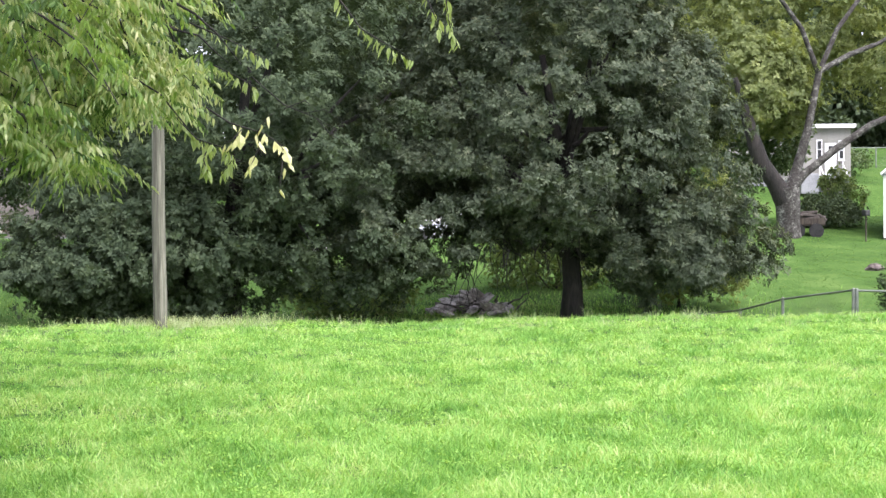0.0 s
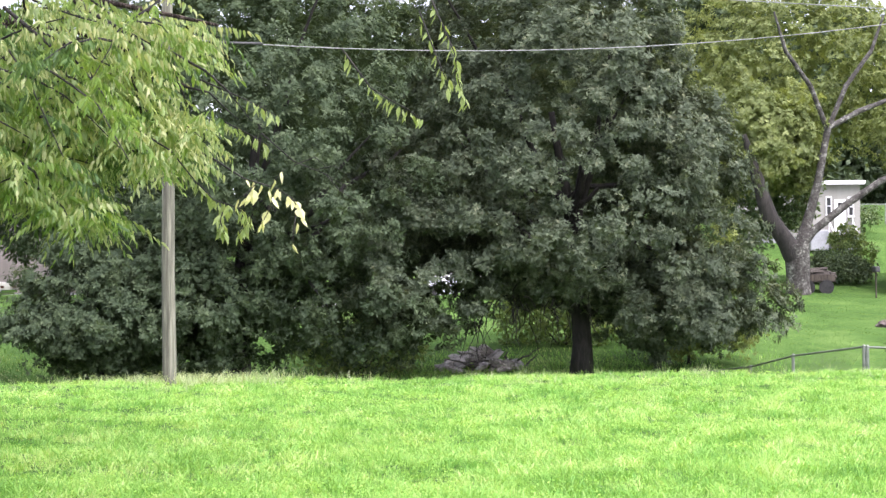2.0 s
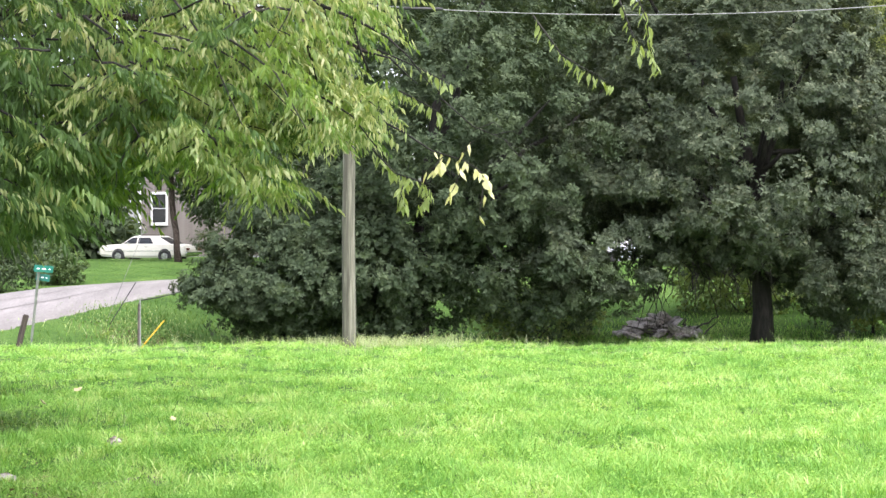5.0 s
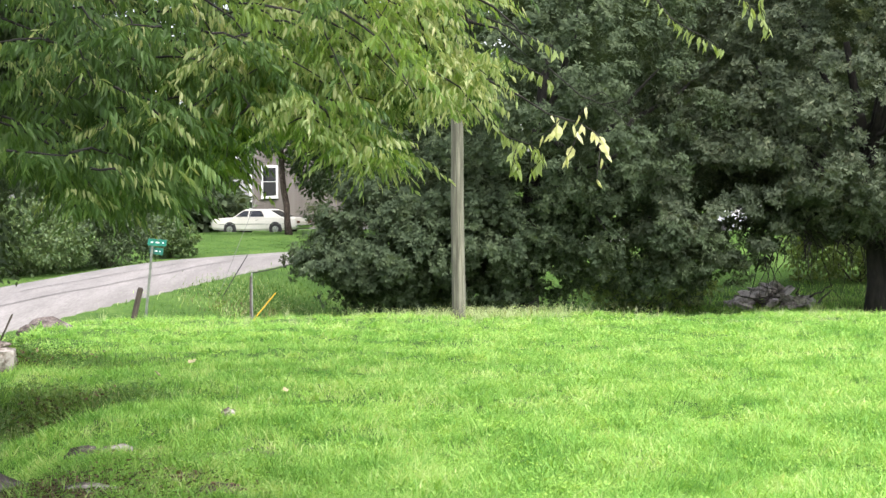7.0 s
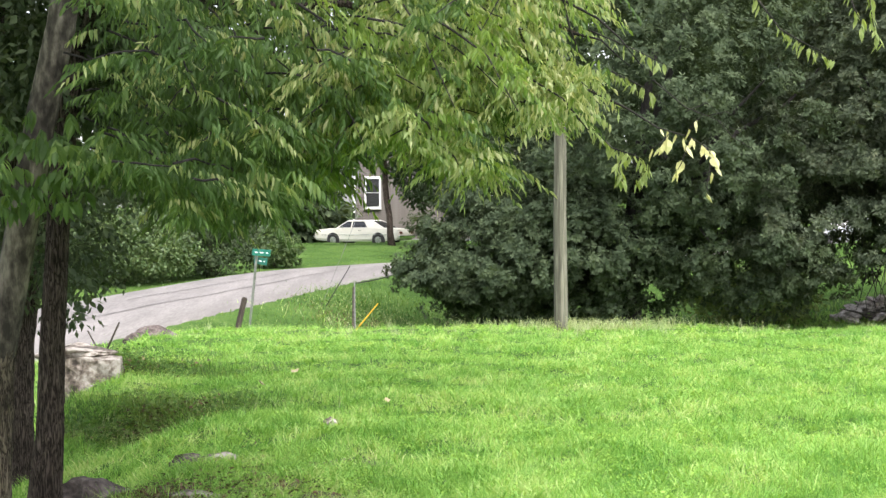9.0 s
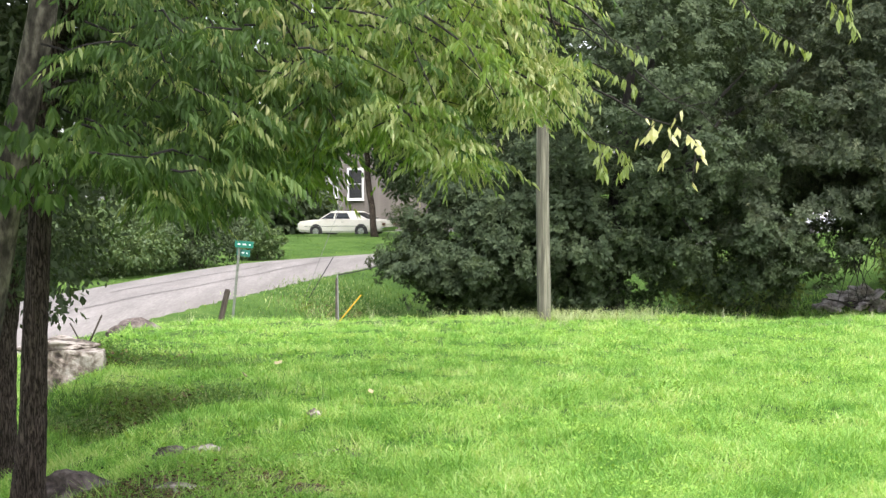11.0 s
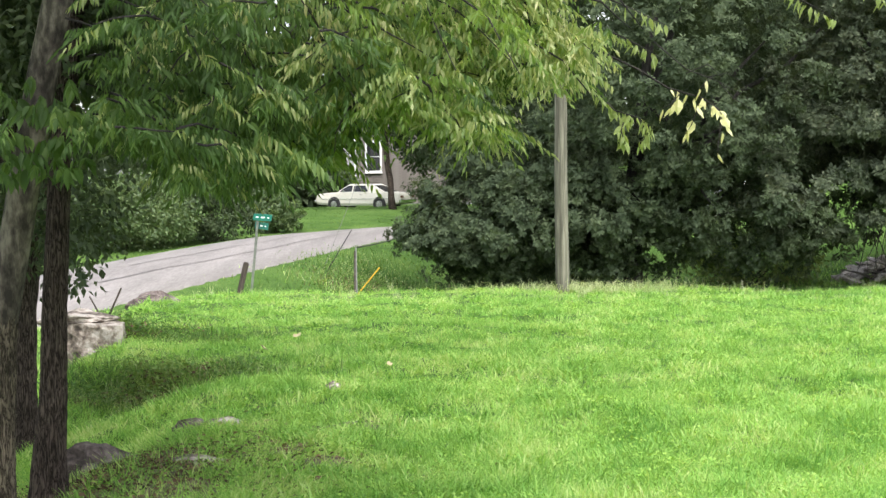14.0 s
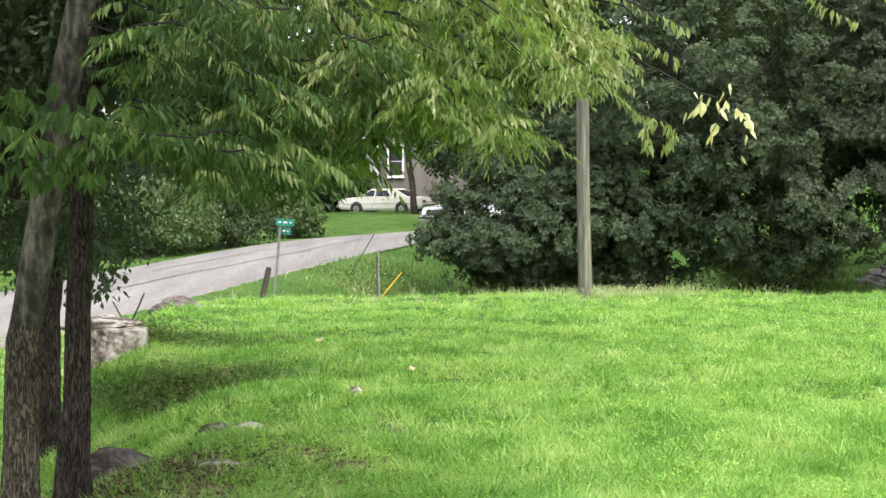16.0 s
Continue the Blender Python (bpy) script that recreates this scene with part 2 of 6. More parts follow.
# ---- mesh helpers ----
def link_mesh(name, verts, faces, mat, parent=None, label="", smooth=False):
    me = bpy.data.meshes.new(name)
    verts = np.asarray(verts, dtype=np.float32)
    if isinstance(faces, np.ndarray):
        n, k = faces.shape
        me.vertices.add(len(verts))
        me.vertices.foreach_set("co", verts.ravel())
        me.loops.add(n * k)
        me.loops.foreach_set("vertex_index", faces.astype(np.int32).ravel())
        me.polygons.add(n)
        me.polygons.foreach_set("loop_start", np.arange(0, n * k, k, dtype=np.int32))
        me.update(calc_edges=True)
    else:
        me.from_pydata([tuple(v) for v in verts.tolist()], [], faces)
    if smooth:
        me.polygons.foreach_set("use_smooth", np.ones(len(me.polygons), dtype=bool))
    me.materials.append(mat)
    ob = new(name, me)
    ob.parent = parent
    if label:
        ob["label"] = label
    return ob


def part(name, bm, mat, parent=None, label="", smooth=False):
    """Links a bmesh as one mesh object under a thing or a part."""
    bmesh.ops.recalc_face_normals(bm, faces=bm.faces[:])
    me = bpy.data.meshes.new(name)
    bm.to_mesh(me)
    bm.free()
    if smooth:
        me.polygons.foreach_set("use_smooth", np.ones(len(me.polygons), dtype=bool))
    me.materials.append(mat)
    ob = new(name, me)
    ob.parent = parent
    if label:
        ob["label"] = label
    return ob


def thing(name, m, label, category, group="", kind=""):
    e = new(name)
    e.empty_display_size = 0.2
    e.matrix_basis = m
    return tagged(e, label, category, group, kind)


def add_box(bm, size, at=(0, 0, 0), bevel=0.0, turn=None):
    r = bmesh.ops.create_cube(bm, size=1.0)
    vs = r["verts"]
    bmesh.ops.scale(bm, vec=size, verts=vs)
    if bevel:
        es = list({e for v in vs for e in v.link_edges})
        b = bmesh.ops.bevel(bm, geom=es, offset=bevel, segments=2, affect="EDGES", profile=0.6)
        vs = list({v for f in b["faces"] for v in f.verts} | {v for v in vs if v.is_valid})
    if turn is not None:
        bmesh.ops.transform(bm, matrix=turn, verts=vs)
    bmesh.ops.translate(bm, vec=at, verts=vs)
    return vs


def box(size, at=(0, 0, 0), bevel=0.0, turn=None):
    bm = bmesh.new()
    add_box(bm, size, at, bevel, turn)
    return bm


def tube(points, radii, sides=8, cap=True, wobble=0.0, rng=None):
    """A bent, tapered, slightly uneven rod along the points."""
    pts = [Vector(p) for p in points]
    verts, faces = [], []
    n = len(pts)
    ref = Vector((0.31, 0.95, 0.05))
    for i, p in enumerate(pts):
        d = (pts[min(i + 1, n - 1)] - pts[max(i - 1, 0)]).normalized()
        a = d.cross(ref)
        if a.length < 0.05:
            a = d.cross(Vector((1, 0, 0)))
        a.normalize()
        b = d.cross(a)
        r = radii[i] if hasattr(radii, "__len__") else radii
        for k in range(sides):
            w = 2 * math.pi * k / sides
            rr = r * (1 + (rng.uniform(-wobble, wobble) if wobble else 0))
            verts.append(p + (a * math.cos(w) + b * math.sin(w)) * rr)
    for i in range(n - 1):
        for k in range(sides):
            j = (k + 1) % sides
            faces.append((i * sides + k, i * sides + j, (i + 1) * sides + j, (i + 1) * sides + k))
    if cap:
        faces.append(tuple(range(sides))[::-1])
        faces.append(tuple(range((n - 1) * sides, n * sides)))
    return verts, faces


def join_tubes(tubes):
    verts, faces = [], []
    for v, f in tubes:
        o = len(verts)
        verts += v
        faces += [tuple(i + o for i in q) for q in f]
    return verts, faces


def bent(a, b, n, sway, rng, sag=0.0):
    """Points from a to b that sway on the way."""
    a, b = Vector(a), Vector(b)
    out = []
    for i in range(n):
        s = i / (n - 1)
        e = math.sin(math.pi * s)
        out.append(a.lerp(b, s) + Vector((rng.uniform(-1, 1), rng.uniform(-1, 1), rng.uniform(-1, 1))) * sway * e + Vector((0, 0, -sag * e)))
    return out


def leaf_arrays(pos, along, side, length, width, fold=0.12, six=False):
    """Leaves as folded blades: pos the stalk end, along the tip's way, side across."""
    n = len(pos)
    length, width = np.broadcast_to(length, (n,))[:, None], np.broadcast_to(width, (n,))[:, None]
    up = np.cross(along, side)
    if not six:
        v = np.stack([pos, pos + along * length * 0.45 + side * width * 0.5 - up * width * fold,
                      pos + along * length, pos + along * length * 0.45 - side * width * 0.5 - up * width * fold], 1)
        base = np.arange(n)[:, None] * 4
        f = np.concatenate([base + [0, 1, 2], base + [0, 2, 3]], 0)
        return v.reshape(-1, 3), f
    dr = np.array([0, 0, -1.0])
    v = np.stack([pos, pos + along * length * 0.22 + side * width * 0.42 - up * width * fold, pos + along * length * 0.55 + side * width * 0.46 - up * width * fold,
                  pos + along * length + dr * length * 0.12, pos + along * length * 0.55 - side * width * 0.46 - up * width * fold,
                  pos + along * length * 0.22 - side * width * 0.42 - up * width * fold, pos + along * length * 0.5 + up * width * 0.04], 1)
    base = np.arange(n)[:, None] * 7
    f = np.concatenate([base + [0, 1, 6], base + [1, 2, 6], base + [2, 3, 6], base + [3, 4, 6], base + [4, 5, 6], base + [5, 0, 6]], 0)
    return v.reshape(-1, 3), f


def unit(v):
    return v / np.maximum(np.linalg.norm(v, axis=-1, keepdims=True), 1e-9)


def clump_leaves(rng, centres, radii, per, length, outward, droop=0.35):
    """Clumps of small leaves; each clump is a tuft that fans outward from its twig."""
    n = len(centres)
    c = np.repeat(centres, per, 0)
    r = np.repeat(radii, per)[:, None]
    o = np.repeat(outward, per, 0)
    d = unit(rng.normal(size=(n * per, 3)) + o * 0.5)
    pos = c + d * r * rng.random((n * per, 1)) ** 0.5 * np.array([1, 1, 0.75])
    along = unit(d * 0.7 + rng.normal(size=d.shape) * 0.6 + np.array([0, 0, -droop]))
    side = unit(np.cross(along, rng.normal(size=d.shape) * 0.7 + np.array([0, 0, 1.0])))
    ln = length * rng.uniform(0.65, 1.3, n * per)
    return leaf_arrays(pos, along, side, ln, ln * rng.uniform(0.42, 0.62, n * per))


def tuft_leaves(rng, centres, radii, per, length, outward, slim=0.4):
    """Clumps of twig ends, each twig end a rosette of leaves fanning round its tip."""
    ring = 9
    k = max(per // ring, 1)
    n = len(centres) * k
    c, r, o = np.repeat(centres, k, 0), np.repeat(radii, k)[:, None], np.repeat(outward, k, 0)
    d = unit(rng.normal(size=(n, 3)) + o * 0.5)
    tip = c + d * r * rng.random((n, 1)) ** 0.45 * np.array([1, 1, 0.7])
    axis = unit(d * 0.5 + o * 0.7 + np.array([0, 0, 0.45]) + rng.normal(size=(n, 3)) * 0.25)
    a = unit(np.cross(axis, rng.normal(size=(n, 3))))
    b = np.cross(axis, a)
    w = (np.arange(ring) * 2 * np.pi / ring)[None] + rng.normal(size=(n, ring)) * 0.22
    out = a[:, None] * np.cos(w)[..., None] + b[:, None] * np.sin(w)[..., None]
    along = unit(out + axis[:, None] * rng.uniform(-0.1, 0.8, (n, ring, 1)) + np.array([0, 0, -0.3]))
    side = unit(np.cross(along, axis[:, None] + rng.normal(size=along.shape) * 0.25))
    pos = tip[:, None] + along * (0.1 * length) + axis[:, None] * length * rng.uniform(-0.5, 0.2, (n, ring, 1))
    ln = length * rng.uniform(0.65, 1.25, n * ring)
    return leaf_arrays(pos.reshape(-1, 3), along.reshape(-1, 3), side.reshape(-1, 3), ln, ln * rng.uniform(slim * 0.85, slim * 1.2, n * ring))


def smooth(a, b, x):
    t = np.clip((x - a) / (b - a), 0, 1)
    return t * t * (3 - 2 * t)


# ---- ground ----
ROAD = [(-16, -40, -1.3), (-15.5, 0, -1.3), (-13.2, 18, -1.25), (-10.4, 31, -1.0), (-9.1, 36, -0.76), (-7.5, 43, -0.5), (-4.6, 55, -0.14),
        (-2.4, 62, -0.08), (1.6, 67.5, 0.0), (8, 71.5, 0.1), (20, 75, 0.25), (45, 79, 0.6), (120, 86, 1.6), (400, 95, 3.0)]


def road_line():
    """The road's middle as close points: x, y, z and the way across."""
    c = np.array(ROAD, float)
    out = []
    for i in range(len(c) - 1):
        p0, p1, p2, p3 = c[max(i - 1, 0)], c[i], c[i + 1], c[min(i + 2, len(c) - 1)]
        n = max(4, int(np.linalg.norm(p2 - p1) / 1.0)) if i < 11 else 20
        for s in np.linspace(0, 1, n, endpoint=False):
            out.append(0.5 * (2 * p1 + (p2 - p0) * s + (2 * p0 - 5 * p1 + 4 * p2 - p3) * s**2 + (3 * p1 - p0 - 3 * p2 + p3) * s**3))
    out.append(c[-1])
    return np.array(out)


LINE = road_line() - np.array([0.4, 0, 0])
HALF = 2.6


def ground(x, y):
    """Height of the ground at x, y (arrays or numbers)."""
    x, y = np.asarray(x, float), np.asarray(y, float)
    lumps = 0.035 * np.sin(1.3 * x + 0.7 * y) * np.sin(0.9 * y - 0.4 * x + 1.0) + 0.022 * np.sin(3.1 * x + 1.7) * np.sin(2.3 * y + 0.6 * x) + 0.012 * np.sin(7.3 * x + 2 * np.sin(1.9 * y)) * np.sin(5.1 * y + 1.3 * np.sin(2.7 * x))
    lawn = -0.0112 * np.clip(y, -30, 40) - 0.007 * np.clip(x, 0, 22) * smooth(12, 28, y) + lumps
    edge = -1.85 - 0.115 * y - x + 0.4 * np.exp(-((y - 19.4) / 1.1) ** 2)
    west = smooth(1.0, 2.5, -x - 0.06 * y + 0.15 * np.sin(1.7 * y))
    lawn = lawn - west * (0.27 * (1 - smooth(15.9, 16.5, y + 0.35 * np.sin(2.0 * x))) - 0.09 * np.exp(-((y - 17.1) / 0.55) ** 2) + 0.10 * (1 - smooth(20.6, 21.3, y + 0.3 * np.sin(2.6 * x + 1))))
    lawn = lawn + 0.035 * np.sin(2.4 * y + 0.9 * np.sin(1.1 * x)) * smooth(9, 13, y) * smooth(3.5, -1.5, x)
    lawn = lawn - 1.2 * smooth(0, 1.25, edge) + 0.10 * np.exp(-((edge - 0.2) / 0.6) ** 2) * smooth(13, 17, y)
    slope = 0.048 + 0.005 * smooth(2, -2, x) + 0.065 * smooth(-2, 22, x)
    rise = np.clip(y - 45, 0, 38.5 + 36.5 * smooth(4, 12, x))
    base = -1.62 + slope * rise + 0.0 * x + lumps
    base = base + 6.0 * smooth(130, 600, np.hypot(x, y))
    w = smooth(29.5, 40, y - 0.05 * np.sin(0.8 * x) * 10)
    z = lawn * (1 - w) + base * w
    flat_x, flat_y = x.ravel(), y.ravel()
    best, rz = np.full(flat_x.shape, 1e9), np.zeros(flat_x.shape)
    near = np.nonzero((flat_x > -40) & (flat_x < 130) & (flat_y > -45) & (flat_y < 110))[0]
    for k in range(0, len(near), 20000):
        q = near[k:k + 20000]
        d = (flat_x[q, None] - LINE[None, :, 0]) ** 2 + (flat_y[q, None] - LINE[None, :, 1]) ** 2
        j = d.argmin(1)
        best[q], rz[q] = np.sqrt(d[np.arange(len(q)), j]), LINE[j, 2]
    best, rz = best.reshape(x.shape), rz.reshape(x.shape)
    wr = 1 - smooth(HALF + 0.1, HALF + 4.2, best)
    return z * (1 - wr) + (rz - 0.05) * wr


def on_ground(x, y, sink=0.0):
    return float(ground(np.array([x]), np.array([y]))[0]) - sink


def steps(*spans):
    out = []
    for a, b, d in spans:
        out.append(np.arange(a, b, d))
    return np.concatenate(out)


gx = np.concatenate([-np.geomspace(3000, 26, 24), steps((-24, -14, 1.0), (-14, 26, 0.3), (26, 60, 1.0)), np.geomspace(60, 3000, 24)])
gy = np.concatenate([-np.geomspace(3000, 9, 20), steps((-8, 7, 1.0), (7, 58, 0.3), (58, 110, 1.0)), np.geomspace(110, 4000, 26)])
XX, YY = np.meshgrid(gx, gy)
ZZ = ground(XX, YY)
nx, ny = len(gx), len(gy)
idx = np.arange(nx * ny).reshape(ny, nx)
quads = np.stack([idx[:-1, :-1], idx[:-1, 1:], idx[1:, 1:], idx[1:, :-1]], -1).reshape(-1, 4)
g = link_mesh("ground", np.stack([XX, YY, ZZ], -1).reshape(-1, 3), quads, M["soil"], smooth=True)
tagged(g, "green mown lawn falling to a shallow valley and rising beyond", "ground", kind="structure")

# road
way = np.gradient(LINE, axis=0)
across = unit(np.stack([way[:, 1], -way[:, 0], 0 * way[:, 0]], -1))
rows = [LINE + across * o + np.array([0, 0, c]) for o, c in ((-HALF, -0.06), (-HALF + 0.1, 0.0), (-1.2, 0.045), (0, 0.06), (1.2, 0.045), (HALF - 0.1, 0.0), (HALF, -0.06))]
rv = np.stack(rows, 1).reshape(-1, 3)
k = len(rows)
ri = np.arange(len(LINE) * k).reshape(-1, k)
rq = np.stack([ri[:-1, :-1], ri[:-1, 1:], ri[1:, 1:], ri[1:, :-1]], -1).reshape(-1, 4)
tagged(link_mesh("road", rv, rq, M["asphalt"], smooth=True), "pale worn asphalt lane climbing past the lawn", "road", kind="structure")




def tar_seam(off, phase, first, last):
    """A wandering strip of darker tar along the lane."""
    n = np.arange(first, last)
    o = off + 0.12 * np.sin(0.35 * n + phase) + 0.05 * np.sin(1.3 * n + 2 * phase)
    z = np.array([0, 0, 0.012]) + np.stack([0 * o, 0 * o, 0.06 - 0.0125 * np.abs(o)], -1)
    a, b = LINE[n] + across[n] * (o - 0.03)[:, None] + z, LINE[n] + across[n] * (o + 0.03)[:, None] + z
    i = np.arange(len(n) - 1)[:, None] * 2
    tagged(link_mesh("tar_seam", np.stack([a, b], 1).reshape(-1, 3), i + np.array([0, 1, 3, 2]), M["tar"]), "dark tar seam along the worn lane", "road seam", kind="structure")


M["tar"] = surface("tar", [(0.3, (0.10, 0.094, 0.088)), (0.7, (0.165, 0.155, 0.147))], 2, 20, 0.8, 0, 0.2, 0.004)
for off, phase, first, last in ((-0.9, 0.3, 84, 116), (0.45, 1.7, 76, 120)):
    tar_seam(off, phase, first, last)


# ---- grass ----
def bare(x, y):
    """Where the soil shows under the near trees and on the worn bank."""
    wave = 0.22 * np.sin(5.3 * x + 2.1 * y) + 0.2 * np.sin(9.7 * x - 6.1 * y) + 0.22 * np.sin(23 * x + 3 * np.sin(7 * y)) * np.sin(19 * y + 2 * np.sin(11 * x))
    a = ((x + 2.55) / 1.6) ** 2 + ((y - 10.1) / 1.6) ** 2
    c = ((x + 1.75) / 0.5) ** 2 + ((y - 12.3) / 0.22) ** 2
    d = ((x + 0.9) / 0.5) ** 2 + ((y - 12.2) / 0.35) ** 2
    return (np.minimum(a, np.minimum(c, d * 1.3)) + 1.6 * wave < 0.7)


def weeds(n, near, far, seed):
    """Small flat-lying leaves of clover and other weeds in patches among the grass."""
    rng = np.random.default_rng(seed)
    k = n // 60
    cy = near * (far / near) ** rng.random(k)
    cx = cy * rng.uniform(-0.32, 0.55, k)
    s = rng.uniform(0.06, 0.3, k)
    i = rng.integers(0, k, n)
    x, y = cx[i] + rng.normal(size=n) * s[i], cy[i] + rng.normal(size=n) * s[i]
    z = ground(x, y) + rng.uniform(0.03, 0.085, n)
    ok = ~bare(x, y)
    x, y, z = x[ok], y[ok], z[ok]
    n = len(x)
    a = rng.uniform(0, 2 * np.pi, n)
    along = unit(np.stack([np.cos(a), np.sin(a), rng.uniform(-0.3, 0.5, n)], -1))
    side = unit(np.cross(along, np.array([0, 0, 1.0]) + rng.normal(size=(n, 3)) * 0.35))
    ln = 0.018 * (0.6 + 0.05 * y) * rng.uniform(0.6, 1.4, n)
    v, f = leaf_arrays(np.stack([x, y, z], -1), along, side, ln, ln * 0.75)
    tagged(link_mesh("lawn_weeds", v, f, M["clover"]), "patches of light green clover and weeds in the lawn", "weeds", kind="stuff")


weeds(70000, 7.5, 32, 5)


def soil_patch(cx, cy, rx, ry, label):
    """A patch of bare ground just above the sheet."""
    xs, ys = np.meshgrid(np.arange(cx - rx, cx + rx, 0.06), np.arange(cy - ry, cy + ry, 0.06))
    z = ground(xs, ys) + 0.012 + 0.012 * np.sin(17 * xs) * np.sin(13 * ys)
    ok = bare(xs, ys)
    n = xs.shape[1]
    idx = np.arange(xs.size).reshape(xs.shape)
    q = np.stack([idx[:-1, :-1], idx[:-1, 1:], idx[1:, 1:], idx[1:, :-1]], -1)[ok[:-1, :-1]]
    tagged(link_mesh("bare_soil", np.stack([xs, ys, z], -1).reshape(-1, 3), q.reshape(-1, 4), M["leaf_litter"], smooth=True), label, "soil", kind="structure")


def dead_leaves(n, cx, cy, sx, sy, seed):
    rng = np.random.default_rng(seed)
    x, y = cx + sx * rng.normal(size=n), cy + sy * rng.normal(size=n)
    a = rng.uniform(0, 2 * np.pi, n)
    along = unit(np.stack([np.cos(a), np.sin(a), rng.uniform(-0.1, 0.5, n)], -1))
    side = unit(np.cross(along, np.array([0, 0, 1.0]) + rng.normal(size=(n, 3)) * 0.4))
    ln = rng.uniform(0.02, 0.06, n)
    v, f = leaf_arrays(np.stack([x, y, ground(x, y) + 0.03], -1), along, side, ln, ln * 0.5, 0.3)
    tagged(link_mesh("dead_leaves", v, f, M["dead_leaf"]), "brown dead leaves and bark litter under the trees", "leaves", kind="stuff")


M["dead_leaf"] = leaf_material("dead_leaves", [(0.0, (0.03, 0.02, 0.012)), (0.5, (0.10, 0.065, 0.04)), (1.0, (0.28, 0.2, 0.12))], 0.1, 0.8, 0.2)
dead_leaves(4200, -2.3, 10.2, 0.8, 0.9, 77)
soil_patch(-2.6, 10.1, 2.4, 2.7, "bare brown soil with dead leaves under the trees")
soil_patch(-1.3, 12.3, 1.3, 0.8, "thin brown soil in the lawn")


def grass_blades(name, n, near, far, mat, height, width, label, spread=(-0.34, 0.56), seed=1, lean=0.8, power=1.0, tufted=0.72):
    rng = np.random.default_rng(seed)
    tufts = n // 22
    ty = near * (far / near) ** (rng.random(tufts) ** power)
    tx = ty * rng.uniform(*spread, tufts)
    pick = np.where(rng.random(n) < tufted, rng.integers(0, tufts, n), -1)
    y = near * (far / near) ** (rng.random(n) ** power)
    x = y * rng.uniform(*spread, n)
    y = np.where(pick < 0, y, ty[pick] + rng.normal(size=n) * 0.045)
    x = np.where(pick < 0, x, tx[pick] + rng.normal(size=n) * 0.045)
    big = np.where(pick < 0, 0.8, (rng.random(tufts) ** 2)[pick] * 1.1 + 0.7)
    tuft = 0.5 + 0.5 * np.sin(2.1 * x + 1.1 * y + 2 * np.sin(0.7 * y)) * np.sin(1.9 * y - 0.9 * x)
    z = ground(x, y)
    h = height * rng.uniform(0.5, 1.2, n) * (0.7 + 0.4 * tuft) * big
    w = width * (0.6 + 0.05 * y) * rng.uniform(0.7, 1.3, n)
    a = np.where(pick < 0, rng.uniform(0, 2 * np.pi, n), rng.uniform(0, 2 * np.pi, tufts)[pick] + rng.normal(size=n) * 0.8)
    tip = np.stack([np.cos(a), np.sin(a), np.zeros(n)], -1) * (h * rng.uniform(0, lean * 2, n))[:, None] + np.stack([0 * h, 0 * h, h], -1)
    b = rng.uniform(0, 2 * np.pi, n)
    s = np.stack([np.cos(b), np.sin(b), np.zeros(n)], -1) * w[:, None] * 0.5
    p = np.stack([x, y, z - 0.01], -1)
    v = np.stack([p - s, p + s, p + tip], 1).reshape(-1, 3)
    f = np.arange(n * 3).reshape(-1, 3)
    ob = link_mesh(name, v, f[~(bare(x, y) & (rng.random(n) < 0.72))], mat)
    return tagged(ob, label, "grass", kind="stuff")


grass_blades("lawn_grass", 520000, 7.5, 34, M["grass"], 0.088, 0.0074, "bright green short lawn grass with uneven tufts")
grass_blades("crest_grass", 7000, 27.5, 33.5, M["dry_grass"], 0.17, 0.004, "tall dry seed grass along the lawn's crest", seed=2, lean=0.5)
grass_blades("bank_grass", 260000, 33, 95, M["bank_grass"], 0.06, 0.006, "mown grass on the far bank and slope", seed=3, tufted=0.15)


def rank_grass(n, cx, cy, sx, sy, mat, height, width, label, seed):
    """Long tangled grass on a bank."""
    rng = np.random.default_rng(seed)
    x, y = cx + sx * rng.normal(size=n), cy + sy * rng.normal(size=n)
    z = ground(x, y)
    h = height * rng.uniform(0.4, 1.2, n)
    a = rng.uniform(0, 2 * np.pi, n)
    mid = np.stack([np.cos(a), np.sin(a), np.full(n, 1.6)], -1) * (h * 0.4)[:, None]
    tip = mid + np.stack([np.cos(a), np.sin(a), rng.uniform(-0.5, 0.6, n)], -1) * (h * 0.55)[:, None]
    s = np.stack([-np.sin(a), np.cos(a), 0 * a], -1) * width * 0.5
    p = np.stack([x, y, z - 0.01], -1)
    v = np.stack([p - s, p + s, p + mid + s * 0.8, p + mid - s * 0.8, p + tip], 1).reshape(-1, 3)
    b = np.arange(n)[:, None] * 5
    f = np.concatenate([b + [0, 1, 2], b + [0, 2, 3], b + [3, 2, 4]], 0)
    tagged(link_mesh("rank_grass", v, f, mat), label, "grass", kind="stuff")


